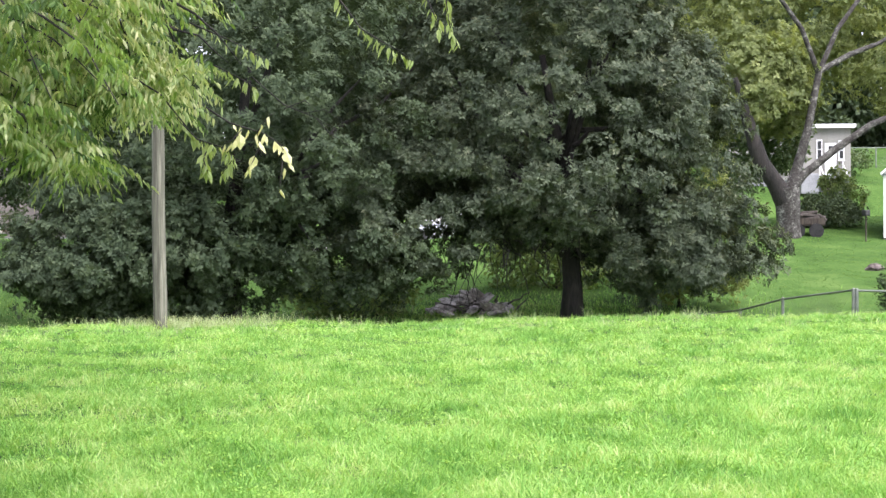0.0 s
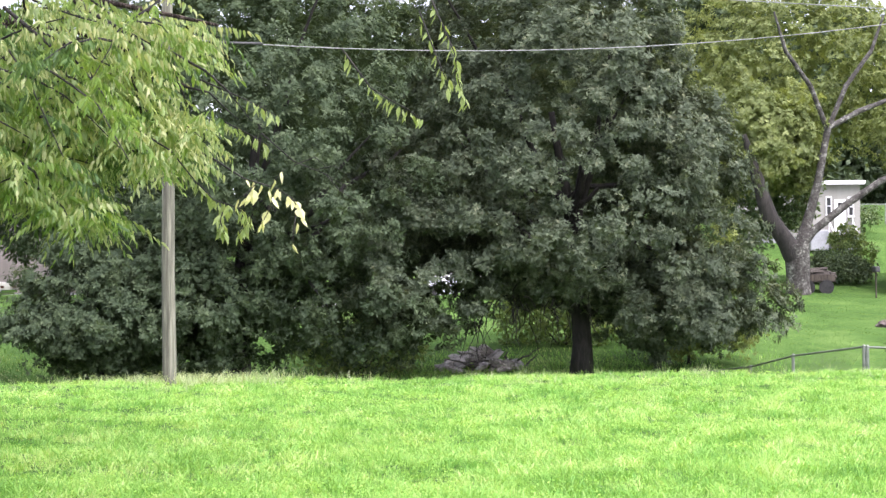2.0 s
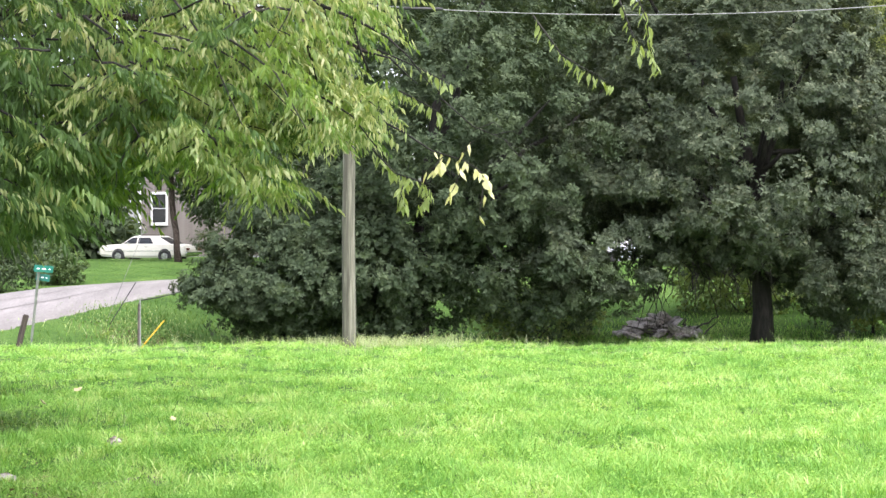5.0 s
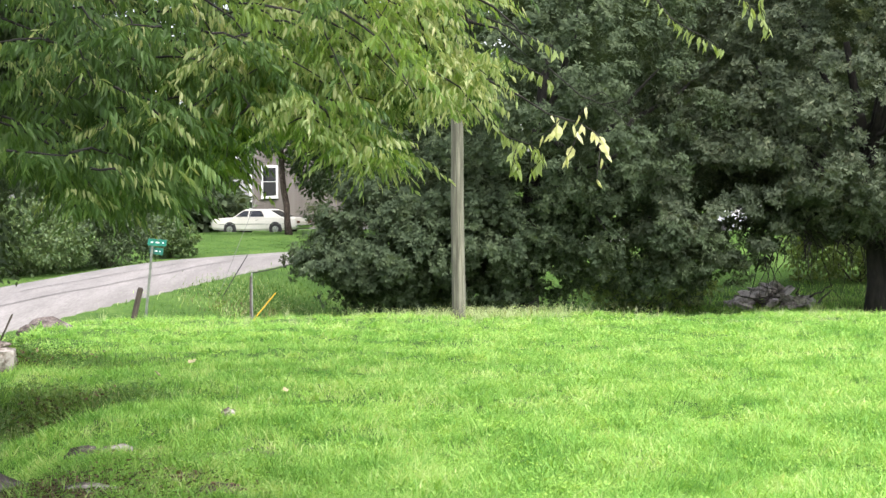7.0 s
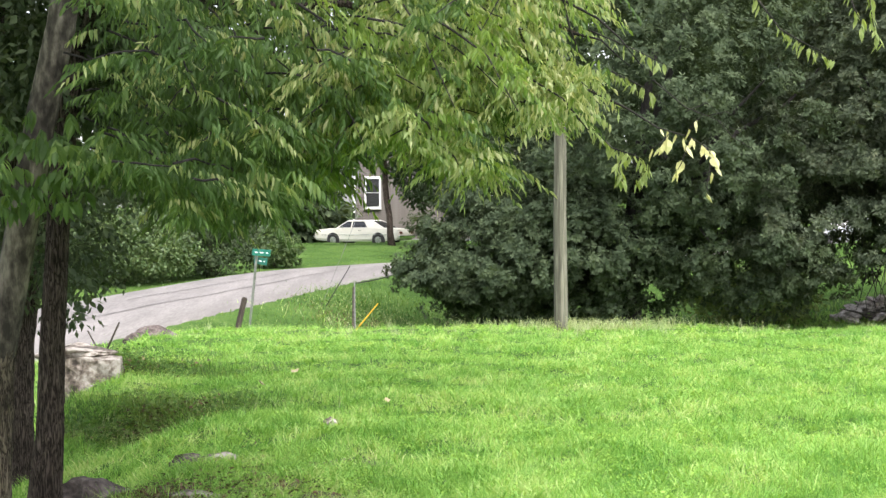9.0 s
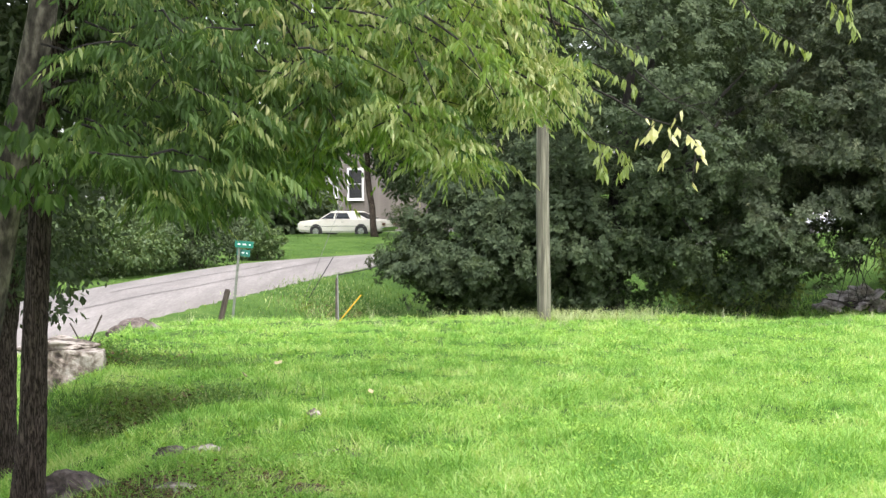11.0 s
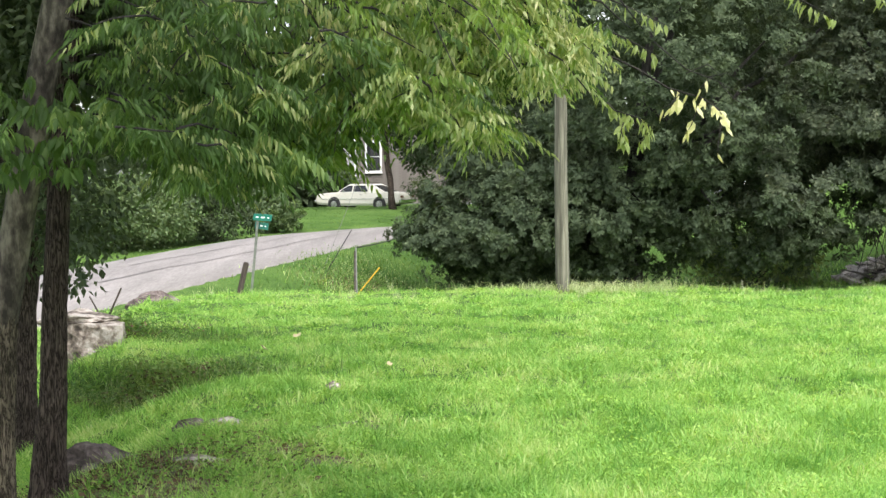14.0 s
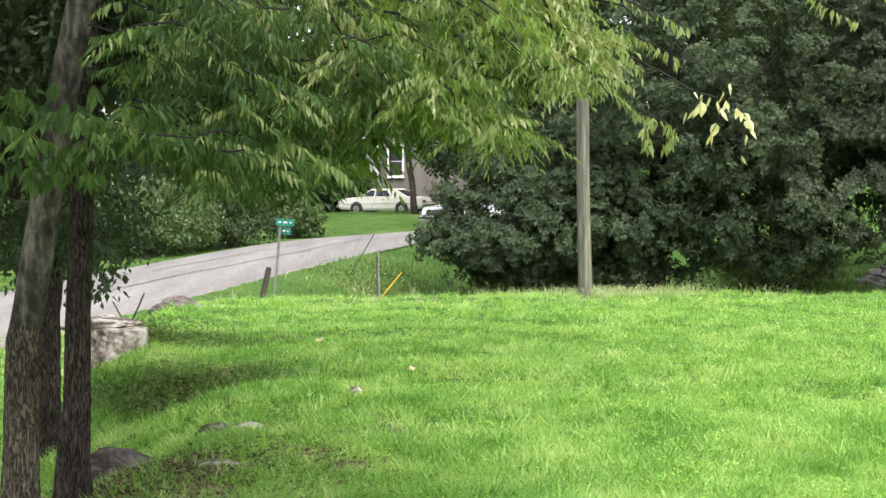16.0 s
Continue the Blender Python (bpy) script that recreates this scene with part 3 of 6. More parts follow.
def coarse_tufts(n, near, far, seed):
    """Rough tufts of broader, arching blades standing out of the lawn."""
    rng = np.random.default_rng(seed)
    per = 30
    ty = near * (far / near) ** rng.random(n)
    tx = ty * rng.uniform(-0.33, 0.56, n)
    size = rng.uniform(0.5, 1.25, n)
    i = np.repeat(np.arange(n), per)
    m = n * per
    a = rng.uniform(0, 2 * np.pi, m)
    x, y = tx[i] + rng.normal(size=m) * 0.05 * size[i], ty[i] + rng.normal(size=m) * 0.05 * size[i]
    keep = ~bare(x, y)
    x, y, a, i = x[keep], y[keep], a[keep], i[keep]
    m = len(x)
    h = 0.105 * size[i] * rng.uniform(0.5, 1.2, m)
    w = 0.0075 * (0.6 + 0.05 * y)
    mid = np.stack([np.cos(a), np.sin(a), np.full(m, 1.7)], -1) * (h * 0.42)[:, None]
    tip = mid + np.stack([np.cos(a), np.sin(a), rng.uniform(-0.4, 0.7, m)], -1) * (h * 0.6)[:, None]
    b = rng.uniform(0, 2 * np.pi, m)
    s = np.stack([np.cos(b), np.sin(b), 0 * b], -1) * (w * 0.5)[:, None]
    p = np.stack([x, y, ground(x, y) - 0.01], -1)
    v = np.stack([p - s, p + s, p + mid + s * 0.9, p + mid - s * 0.9, p + tip], 1).reshape(-1, 3)
    q = np.arange(m)[:, None] * 5
    f = np.concatenate([q + [0, 1, 2], q + [0, 2, 3], q + [3, 2, 4]], 0)
    tagged(link_mesh("coarse_grass", v, f, M["grass"]), "coarse arching tufts of bright green grass in the lawn", "grass", kind="stuff")


coarse_tufts(3600, 7.5, 31, 6)
rank_grass(3000, -3.1, 16.2, 0.75, 0.4, M["bank_grass"], 0.2, 0.008, "long dark grass hanging over the worn bank", 41)
rank_grass(500, -3.2, 16.0, 0.7, 0.2, M["dry_grass"], 0.2, 0.006, "dry grass stems on the worn bank", 42)
rank_grass(1300, -3.9, 20.8, 0.8, 0.4, M["bank_grass"], 0.2, 0.009, "long grass by the boulder", 43)
rank_grass(1500, -2.2, 38.5, 1.0, 1.2, M["dry_grass"], 0.13, 0.012, "dry stems on the bank below the lane", 44)
rank_grass(4000, -1.9, 40, 1.2, 1.8, M["bank_grass"], 0.2, 0.014, "long grass on the bank below the lane", 45)
rank_grass(4000, -2.0, 46.5, 1.1, 2.4, M["bank_grass"], 0.18, 0.016, "long grass on the bank below the lane", 49)

def bank_weeds(n, cx, cy, sx, sy, mat, ln, up, label, seed):
    """Broad-leaved weeds in knots on a bank."""
    rng = np.random.default_rng(seed)
    k = max(n // 40, 6)
    kx, ky, ks = cx + sx * rng.normal(size=k), cy + sy * rng.normal(size=k), rng.uniform(0.06, 0.16, k) * (ln / 0.05)
    i = rng.integers(0, k, n)
    x, y = kx[i] + rng.normal(size=n) * ks[i], ky[i] + rng.normal(size=n) * ks[i]
    z = ground(x, y) + rng.random(n) * up * (0.5 + rng.random(k)[i])
    a = rng.uniform(0, 2 * np.pi, n)
    along = unit(np.stack([np.cos(a), np.sin(a), rng.uniform(-0.6, 0.5, n)], -1))
    side = unit(np.cross(along, np.array([0, 0, 1.0]) + rng.normal(size=(n, 3)) * 0.5))
    size = ln * rng.uniform(0.5, 1.4, n)
    v, f = leaf_arrays(np.stack([x, y, z], -1), along, side, size, size * 0.5)
    tagged(link_mesh("bank_weeds", v, f, mat), label, "weeds", kind="stuff")


bank_weeds(2600, -3.05, 16.1, 0.5, 0.15, M["bank_grass"], 0.05, 0.16, "dark broad-leaved weeds under the worn bank", 51)
bank_weeds(700, -3.1, 16.05, 0.5, 0.12, M["dead_leaf"], 0.05, 0.12, "brown withered weeds under the worn bank", 52)
bank_weeds(900, -3.95, 20.8, 0.3, 0.2, M["bank_grass"], 0.06, 0.2, "dark weeds beside the boulder", 53)
bank_weeds(300, -3.95, 20.7, 0.25, 0.2, M["dead_leaf"], 0.06, 0.15, "brown withered weeds beside the boulder", 54)
rank_grass(2600, -2.0, 43.6, 0.9, 1.2, M["dead_leaf"], 0.12, 0.012, "brown withered grass on the far bank", 55)
bank_weeds(2600, -0.9, 42.0, 1.0, 1.4, M["bank_grass"], 0.12, 0.3, "leafy weeds on the far bank", 56)
rank_grass(2200, -2.3, 45.5, 0.9, 1.6, M["dry_grass"], 0.10, 0.012, "dry grass on the bank below the lane", 50)
rank_grass(1800, 2.2, 30.2, 1.0, 0.25, M["dry_grass"], 0.3, 0.006, "dry seed grass at the pole's foot", 46)
rank_grass(350, -2.1, 10.4, 0.5, 0.6, M["bank_grass"], 0.14, 0.006, "sparse grass under the trees", 47)
# bright lawn colour instead of bank grass, to lighten the oak's deep shade
rank_grass(14000, 12.6, 46.6, 3.4, 2.4, M["grass"], 0.2, 0.014, "unmown grass under the oak in lighter green to offset shade", 57)
rank_grass(6000, 4.5, 43.0, 3.0, 0.7, M["grass"], 0.26, 0.014, "unmown grass along the trees' foot", 58)
rank_grass(2500, 0.8, 42.3, 1.6, 0.3, M["dry_grass"], 0.36, 0.014, "pale seed grass before the bush", 48)


# ---- trees beyond the lawn ----
def ellipsoid_clumps(rng, n, centre, radii, floor=None, inner=0.5, lumps=0.16):
    d = unit(rng.normal(size=(n, 3)))
    bulge = 1 + lumps * (np.sin(3.1 * d[:, 0] + 2 * d[:, 2] + centre[0]) + np.sin(4.3 * d[:, 2] - 2.2 * d[:, 1] + centre[1])) * 0.7
    s = (inner + (1 - inner) * rng.random(n) ** 0.6) * bulge
    p = np.array(centre) + d * s[:, None] * np.array(radii)
    if floor is not None:
        ok = p[:, 2] > floor(p[:, 0], p[:, 1]) + 0.25 * rng.normal(size=n)
        p, d = p[ok], d[ok]
    return p, d


def broad_tree(name, foot, lobes, trunk_r, leaf, leaf_len, per, clump_r, bark, label, floor=None, seed=0, limbs=9, crown_label="", sink=0.15, stem=0.55):
    """A tapered trunk with limbs into the crown's lobes, and a crown of leaf clumps."""
    rng = np.random.default_rng(seed)
    prng = random.Random(seed)
    zg = on_ground(*foot)
    e = thing(name, pose(foot[0], foot[1], zg), label, "tree")
    off = np.array([foot[0], foot[1], zg])
    top = Vector((lobes[0][0][0] - foot[0], lobes[0][0][1] - foot[1], lobes[0][0][2] - zg))
    pts = [Vector((top.x * (i / 7) ** 2.2, top.y * (i / 7) ** 2.2, -sink + (top.z * 1.1 + sink) * i / 7)) + Vector((prng.uniform(-1, 1), prng.uniform(-1, 1), 0)) * trunk_r * 0.12 * min(i, 1) for i in range(8)]
    rad = [trunk_r * (1.2 if i == 0 else 1.05 - 0.75 * i / 7) for i in range(8)]
    v, f = tube(pts, rad, 12, wobble=0.08, rng=prng)
    link_mesh("trunk", v, f, bark, e, smooth=True)
    P, D = [], []
    for centre, radii, n in lobes:
        p, d = ellipsoid_clumps(rng, n, centre, radii, floor)
        P.append(p)
        D.append(d)
    P, D = np.concatenate(P) - off, np.concatenate(D)
    picks = [P[prng.randrange(len(P))] for _ in range(limbs)]
    for q in picks:
        s = prng.uniform(0.25, 0.7)
        a = pts[0].lerp(pts[-1], s)
        tip = Vector(q)
        lp = bent(a, tip, 6, 0.25, prng, -0.2)
        lr = trunk_r * stem * (1 - 0.5 * s)
        v, f = tube(lp, [lr * (1 - 0.85 * i / 5) for i in range(6)], 7, wobble=0.06, rng=prng)
        link_mesh("limb", v, f, bark, e, smooth=True)
    r = clump_r * rng.uniform(0.6, 1.35, len(P))
    v, f = tuft_leaves(rng, P, r, per, leaf_len, D)
    c = link_mesh("crown", v, f, leaf, e, crown_label)
    c["kind"] = "stuff"
    return e


def oak_floor(x, y):
    # the skirt hangs low at the sides and opens round the trunk
    return -1.05 + 1.15 * np.exp(-((x - 11.7) / 1.9) ** 2) + 1.75 * np.exp(-((x - 14.2) / 0.8) ** 2) + 0.15 * np.sin(2.2 * x) + (0.25 + 0.17 * np.clip(x - 15, 0, 6)) * smooth(14.6, 15.6, x)


broad_tree("oak_tree", (14.35, 46.3), [((13.5, 46.3, 5.4), (5.45, 5.0, 6.2), 960), ((17.3, 45.6, 0.75), (2.7, 2.5, 1.75), 220), ((17.0, 46.0, 4.6), (1.6, 2.6, 2.2), 110), ((9.8, 45.6, 2.4), (3.0, 2.6, 3.0), 240)],
           0.30, M["oak_leaf"], 0.142, 235, 0.5, M["oak_bark"], "large dark green oak with a broad drooping crown", oak_floor, seed=11, limbs=14)
broad_tree("oak_tree", (4.5, 45.2), [((5.2, 44.8, 5.4), (3.9, 3.6, 6.4), 560), ((7.2, 44.8, 1.0), (2.6, 2.0, 2.0), 130), ((3.4, 44.6, 1.2), (2.4, 2.0, 2.4), 150)],
           0.30, M["dark_leaf"], 0.135, 210, 0.5, M["oak_bark"], "tall dark tree with foliage down to the grass", lambda x, y: -1.2 + 0.2 * np.sin(2.6 * x), seed=12, limbs=12)
broad_tree("small_tree", (0.9, 45.6), [((1.48, 45.2, 0.8), (3.1, 2.4, 1.7), 230), ((0.5, 44.8, -0.3), (1.7, 1.4, 0.9), 80), ((-0.25, 44.7, 0.2), (1.55, 1.2, 0.55), 60), ((1.75, 45.5, 2.5), (2.4, 2.2, 2.1), 200)], 0.12, M["dark_leaf"], 0.125, 200, 0.45, M["oak_bark"],
           "low bushy dark green tree beside the lane", lambda x, y: -1.15 + 0.46 * np.clip(0.9 - x, 0, 5), seed=13, limbs=10)
for k, (x, y, wide, leaf) in enumerate(((4.9, 82, 6.0, "dark_leaf"), (14.4, 83, 7.0, "dark_leaf"), (25.6, 84, 6.4, "oak_leaf"))):
    broad_tree("wayside_tree", (x, y), [((x, y, 9.2), (wide, 4.2, 9.0), 820)], 0.28, M[leaf], 0.3, 63, 0.95, M["oak_bark"],
               "tall dark tree standing beyond the lane", lambda x, y: 2.6 + 0.3 * np.sin(x), seed=15 + k, limbs=6)


def hanging_twigs():
    """Bare drooping twigs under the oak's skirt."""
    oak = bpy.data.objects["oak_tree"]
    o = oak.matrix_basis.translation
    rng = random.Random(17)
    for k in range(34):
        x = rng.uniform(10.4, 14.0)
        a = Vector((x, 44.6 + rng.uniform(0, 1.5), rng.uniform(0.5, 1.3)))
        b = a + Vector((rng.uniform(-0.5, 0.7), rng.uniform(-0.3, 0.2), -rng.uniform(0.9, 1.7)))
        v, f = tube([p - o for p in bent(a, b, 6, 0.26, rng, -0.2)], [0.022, 0.02, 0.016, 0.013, 0.01, 0.005], 5)
        link_mesh("twig", v, f, M["oak_bark"], oak)


hanging_twigs()

broad_tree("young_tree", (18.3, 48.2), [((18.3, 48.2, 2.2), (1.5, 1.5, 3.6), 120), ((18.9, 48.0, 0.2), (1.5, 1.3, 1.3), 50)],
           0.045, M["olive_leaf"], 0.13, 110, 0.42, M["oak_bark"], "slender olive green tree at the oak's side", None, seed=15, limbs=6)

for k in range(9):
    bank_weeds(700, 2.6 + 1.05 * k, 42.2 + 0.3 * math.sin(2.1 * k), 0.5, 0.25, M["bank_grass"] if k % 3 else M["hedge_leaf"], 0.11, 0.34 + 0.16 * math.sin(1.7 * k), "leafy weeds and seedlings at the trees' foot", 80 + k)


# ---- near tree ----
BOUGHS, SPRIGS = [], []


def under(u):
    """The canopy's underside, as a slope over the eye's level, across the canopy."""
    return np.interp(u, [-0.31, -0.24, -0.215, -0.19, -0.16, -0.12, -0.095, -0.075, -0.055, -0.03, -0.01, 0.03, 0.05, 0.061, 0.067, 0.077, 0.093, 0.1, 0.115],
                    [0.01, 0.01, 0.02, 0.01, -0.012, -0.014, 0.002, 0.014, 0.040, 0.029, 0.016, 0.015, 0.017, 0.026, 0.048, 0.064, 0.07, 0.085, 0.09])


def outer(v):
    """How far the canopy's free side reaches at each slope: two drooping shelves."""
    return np.interp(v, [0.02, 0.04, 0.055, 0.066, 0.074, 0.083, 0.09, 0.098, 0.106, 0.12, 0.15], [0.07, 0.066, 0.066, 0.088, 0.094, 0.07, 0.108, 0.12, 0.086, 0.078, 0.095])


def spray_leaves(rng, place, per=13, length=0.064, width=0.0175):
    """Arching twigs from which leaves hang side by side like a comb."""
    o, az = place
    n = len(o)
    k = np.arange(per)
    dirs = unit(np.stack([np.cos(az), np.sin(az), rng.uniform(-0.45, 0.2, n)], -1))
    step = 0.0155 * rng.uniform(0.75, 1.2, (n, 1))
    t = (k[None] + 0.5) * step
    pos = o[:, None] + dirs[:, None] * t[..., None]
    pos[..., 2] -= (t**2) * rng.uniform(1.0, 2.6, (n, 1))
    side0 = unit(np.cross(dirs, np.array([0, 0, 1.0])))
    sgn = np.where(k % 2 == 0, 1.0, -1.0)[None, :, None]
    wind = rng.normal(size=(n, 1, 3)) * 0.24
    along = unit(dirs[:, None] * (0.15 + 0.5 * (t / t.max())[..., None]) + side0[:, None] * sgn * rng.uniform(0.15, 0.6, (n, 1, 1)) + np.array([0, 0, -1.0]) + wind + rng.normal(size=(n, per, 3)) * 0.24)
    flat = dirs[:, None] * 0.9 + side0[:, None] * sgn * 0.35 + rng.normal(size=(n, per, 3)) * 0.5
    side = unit(flat - along * (flat * along).sum(-1, keepdims=True))
    ln = length * rng.uniform(0.65, 1.2, (n, per)) * (1 - 0.35 * (k / per)[None] ** 3)
    wd = width * rng.uniform(0.8, 1.25, (n, per)) * ln / length
    return leaf_arrays(pos.reshape(-1, 3), along.reshape(-1, 3), side.reshape(-1, 3), ln.ravel(), wd.ravel(), 0.22, True)


def canopy_places(rng, n, u_range, top, d_range, margin=0.028):
    u = rng.uniform(*u_range, n)
    lo = under(u) + margin
    v = lo + (top - lo) * rng.random(n) ** 1.15
    d = rng.uniform(*d_range, n)
    o = np.stack([u * d, d, 1.6 + v * d], -1)
    return o, rng.uniform(0, 2 * np.pi, n)


def branchlets(rng, n, u_range, top, d_range, margin, per=13):
    """Drooping branchlets that carry leafy twigs on both sides: places, headings, branchlet numbers, and the branchlets' own lines."""
    start, _ = canopy_places(rng, n, u_range, top, d_range, margin)
    head = rng.uniform(-2.6, 1.6, n)
    reach = rng.uniform(0.3, 0.75, n)
    s = np.linspace(0, 1, per)
    way = np.stack([np.cos(head), np.sin(head), 0 * head], -1)
    line = start[:, None] + way[:, None] * ((s[None] - 0.35) * reach[:, None])[..., None]
    line += np.cumsum(rng.normal(size=line.shape) * 0.008, 1)
    line[..., 2] += rng.uniform(-0.55, 0.25, (n, 1)) * reach[:, None] * s[None] - (reach[:, None] * s[None]) ** 2 * rng.uniform(0.2, 1.2, (n, 1))
    az = head[:, None] + np.where(np.arange(per) % 2 == 0, 0.9, -0.9)[None] * (1 - 0.7 * s[None] ** 2) + rng.normal(size=(n, per)) * 0.45
    o = line.reshape(-1, 3)
    u, v = o[:, 0] / o[:, 1], (o[:, 2] - 1.6) / o[:, 1]
    ok = (v - 0.017 > under(u) + rng.normal(size=len(u)) * 0.003) & (u < outer(v) - 0.010 + rng.normal(size=len(u)) * 0.003)
    ok &= (u > -0.212) | (v < 0.045)
    ok &= (u < 0) | (np.sin(11 * o[:, 2] + 4 * o[:, 0] + 0.7) + 0.6 * np.sin(7 * o[:, 0] - 5 * o[:, 2]) > -0.6)
    return o[ok], az.ravel()[ok], np.repeat(np.arange(n), per)[ok], line


def near_trees():
    rng = np.random.default_rng(21)
    prng = random.Random(21)
    fx, fy = -2.41, 9.8
    zg = on_ground(fx, fy)
    e = thing("shade_tree", pose(fx, fy, zg), "slender shade tree with fissured bark and drooping yellow-green leaves", "tree")
    off = Vector((fx, fy, zg))

    def stem(name, pts, rad, mat, parent, sides=16, origin=off, ridged=0.12):
        fine_p, fine_r = [], []
        for i in range(len(pts) - 1):
            for s in np.linspace(0, 1, max(7, int((Vector(pts[i + 1]) - Vector(pts[i])).length / 0.025)), endpoint=False):
                fine_p.append(Vector(pts[i]).lerp(Vector(pts[i + 1]), s) - origin)
                fine_r.append(rad[i] + (rad[i + 1] - rad[i]) * s)
        fine_p.append(Vector(pts[-1]) - origin)
        fine_r.append(rad[-1])
        v, f = tube(fine_p, fine_r, sides)
        n = len(fine_p)
        for i in range(n):
            for k in range(sides):
                w = 2 * math.pi * k / sides
                q = v[i * sides + k]
                r = 1 - abs(noise.noise(Vector((math.cos(w) * 8, math.sin(w) * 8, q.z * 0.56 / max(fine_r[0], 0.08) + fine_r[0] * 50)))) * 2.2
                r = 0.75 * max(r, -0.3) + 0.25 * noise.noise(q * 30)
                v[i * sides + k] = fine_p[i] + (q - fine_p[i]) * (1 + ridged * r)
        return link_mesh(name, v, f, mat, parent, smooth=True)

    stem("trunk", [(-2.43, 9.8, -0.25), (-2.42, 9.8, 0.02), (-2.39, 9.8, 0.35), (-2.37, 9.8, 0.9), (-2.32, 9.8, 1.75), (-2.22, 9.75, 2.6), (-2.0, 9.6, 3.6), (-1.7, 9.2, 5.2)],
         [0.12, 0.094, 0.077, 0.068, 0.061, 0.058, 0.054, 0.04], M["bark"], e, 72)
    # limbs that carry the hanging twigs
    tips = [(-1.6, 7.9, 2.75), (-0.9, 8.2, 2.9), (-0.2, 8.0, 2.7), (0.35, 8.0, 2.62), (0.55, 7.8, 2.45), (0.45, 7.8, 2.3), (-1.2, 7.3, 3.2), (0.7, 7.9, 2.75), (-2.8, 8.4, 3.0)]
    for q in tips:
        a = Vector((-2.15, 9.7, prng.uniform(2.6, 3.5)))
        v, f = tube([p - off for p in bent(a, q, 9, 0.07, prng, -0.18)], [0.032 * (1 - 0.85 * i / 8) + 0.003 for i in range(9)], 7, wobble=0.08, rng=prng)
        link_mesh("limb", v, f, M["bark"], e, smooth=True)
    sets = [branchlets(rng, 300, (-0.225, 0.02), 0.16, (6.9, 9.4), 0.022), branchlets(rng, 75, (-0.02, 0.045), 0.165, (7.0, 8.8), 0.020), branchlets(rng, 85, (0.035, 0.12), 0.15, (7.2, 8.4), 0.012)]
    first = np.cumsum([0] + [len(q[3]) for q in sets])
    o, az = np.concatenate([q[0] for q in sets]), np.concatenate([q[1] for q in sets])
    which = np.concatenate([q[2] + f for q, f in zip(sets, first)])
    lines = np.concatenate([q[3] for q in sets])
    u = o[:, 0] / o[:, 1]
    mid = lines[:, 6, 0] / lines[:, 6, 1]
    # yellowing branchlets; their share also reaches further left to brighten the canopy
    turned = rng.random(len(lines)) < 0.05 + 0.72 * smooth(-0.11, 0.02, mid)
    yellow = turned[which] ^ (rng.random(len(o)) < 0.12)
    # brighter green copies increase rightwards, putting the lit side into the colour
    sunlit = ~yellow & (rng.random(len(lines)) < 0.03 + 0.55 * smooth(-0.13, -0.03, mid))[which]
    o = o - np.array(off)
    # four boughs, each swaying on its own
    for lo, hi in ((-0.3, -0.1), (-0.1, -0.045), (-0.045, 0.02), (0.02, 0.2)):
        bough = new("bough")
        bough.parent = e
        BOUGHS.append(bough)
        inside = (mid[which] >= lo) & (mid[which] < hi)
        for sel, mat, lab in ((~yellow & ~sunlit, M["near_leaf"], "hanging green lance-shaped leaves"), (sunlit, M["sunlit_leaf"], "green lance-shaped leaves coloured brighter as if lit through"), (yellow, M["yellow_leaf"], "yellowing lance-shaped leaves")):
            v, f = spray_leaves(rng, (o[sel & inside], az[sel & inside]), *((13, 0.061, 0.0165) if lo < -0.06 else (14, 0.049, 0.0155)))
            link_mesh("foliage", v, f, mat, bough, lab)["kind"] = "stuff"
        kept = [k for k in np.nonzero((mid >= lo) & (mid < hi))[0] if (which == k).sum() > 8]
        v, f = join_tubes([tube([Vector(p) - off for p in lines[k][:11:2]], [0.006, 0.0055, 0.005, 0.004, 0.003, 0.002], 5, False) for k in kept])
        link_mesh("twig_work", v, f, M["oak_bark"], bough, "thin dark twigs")["kind"] = "stuff"
    # a loose leafy twig that sinks before the far house late on
    loose = new("bough")
    loose.parent = e
    BOUGHS.append(loose)
    ends = [((-0.62, 7.9, 2.0), (-0.5, 7.85, 1.86), (-0.4, 7.8, 1.74)), ((-0.55, 7.9, 1.95), (-0.56, 7.85, 1.84), (-0.52, 7.8, 1.76)), ((-0.5, 7.9, 1.98), (-0.38, 7.85, 1.9), (-0.3, 7.8, 1.82))]
    places = np.array([Vector(q[0]).lerp(Vector(q[2]), w) - off for q in ends for w in (0.1, 0.35, 0.6, 0.85)])
    v, f = spray_leaves(rng, (places, rng.uniform(-1.2, 0.6, len(places))), 9, 0.056, 0.017)
    link_mesh("foliage", v, f, M["sunlit_leaf"], loose, "green hanging leaves coloured brighter as if lit through")["kind"] = "stuff"
    for q in ends:
        v, f = tube([Vector(p) - off for p in q], [0.004, 0.003, 0.002], 5)
        link_mesh("twig", v, f, M["oak_bark"], loose)
    # inner leaves as a dark backing; the crown's shade is put into their colour
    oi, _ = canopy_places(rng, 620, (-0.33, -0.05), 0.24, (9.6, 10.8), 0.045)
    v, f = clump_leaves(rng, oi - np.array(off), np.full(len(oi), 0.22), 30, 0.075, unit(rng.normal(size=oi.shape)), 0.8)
    link_mesh("crown", v, f, M["dark_leaf"], e, "inner leaves coloured dark as crown shade")["kind"] = "stuff"
    # unseen upper crown, added overhead to shade the lawn, trunks and near leaves
    c, d = ellipsoid_clumps(rng, 1000, (-1.0, 15.2, 5.9), (3.9, 6.3, 1.7), lambda x, y: 4.5 + 0 * x, 0.2)
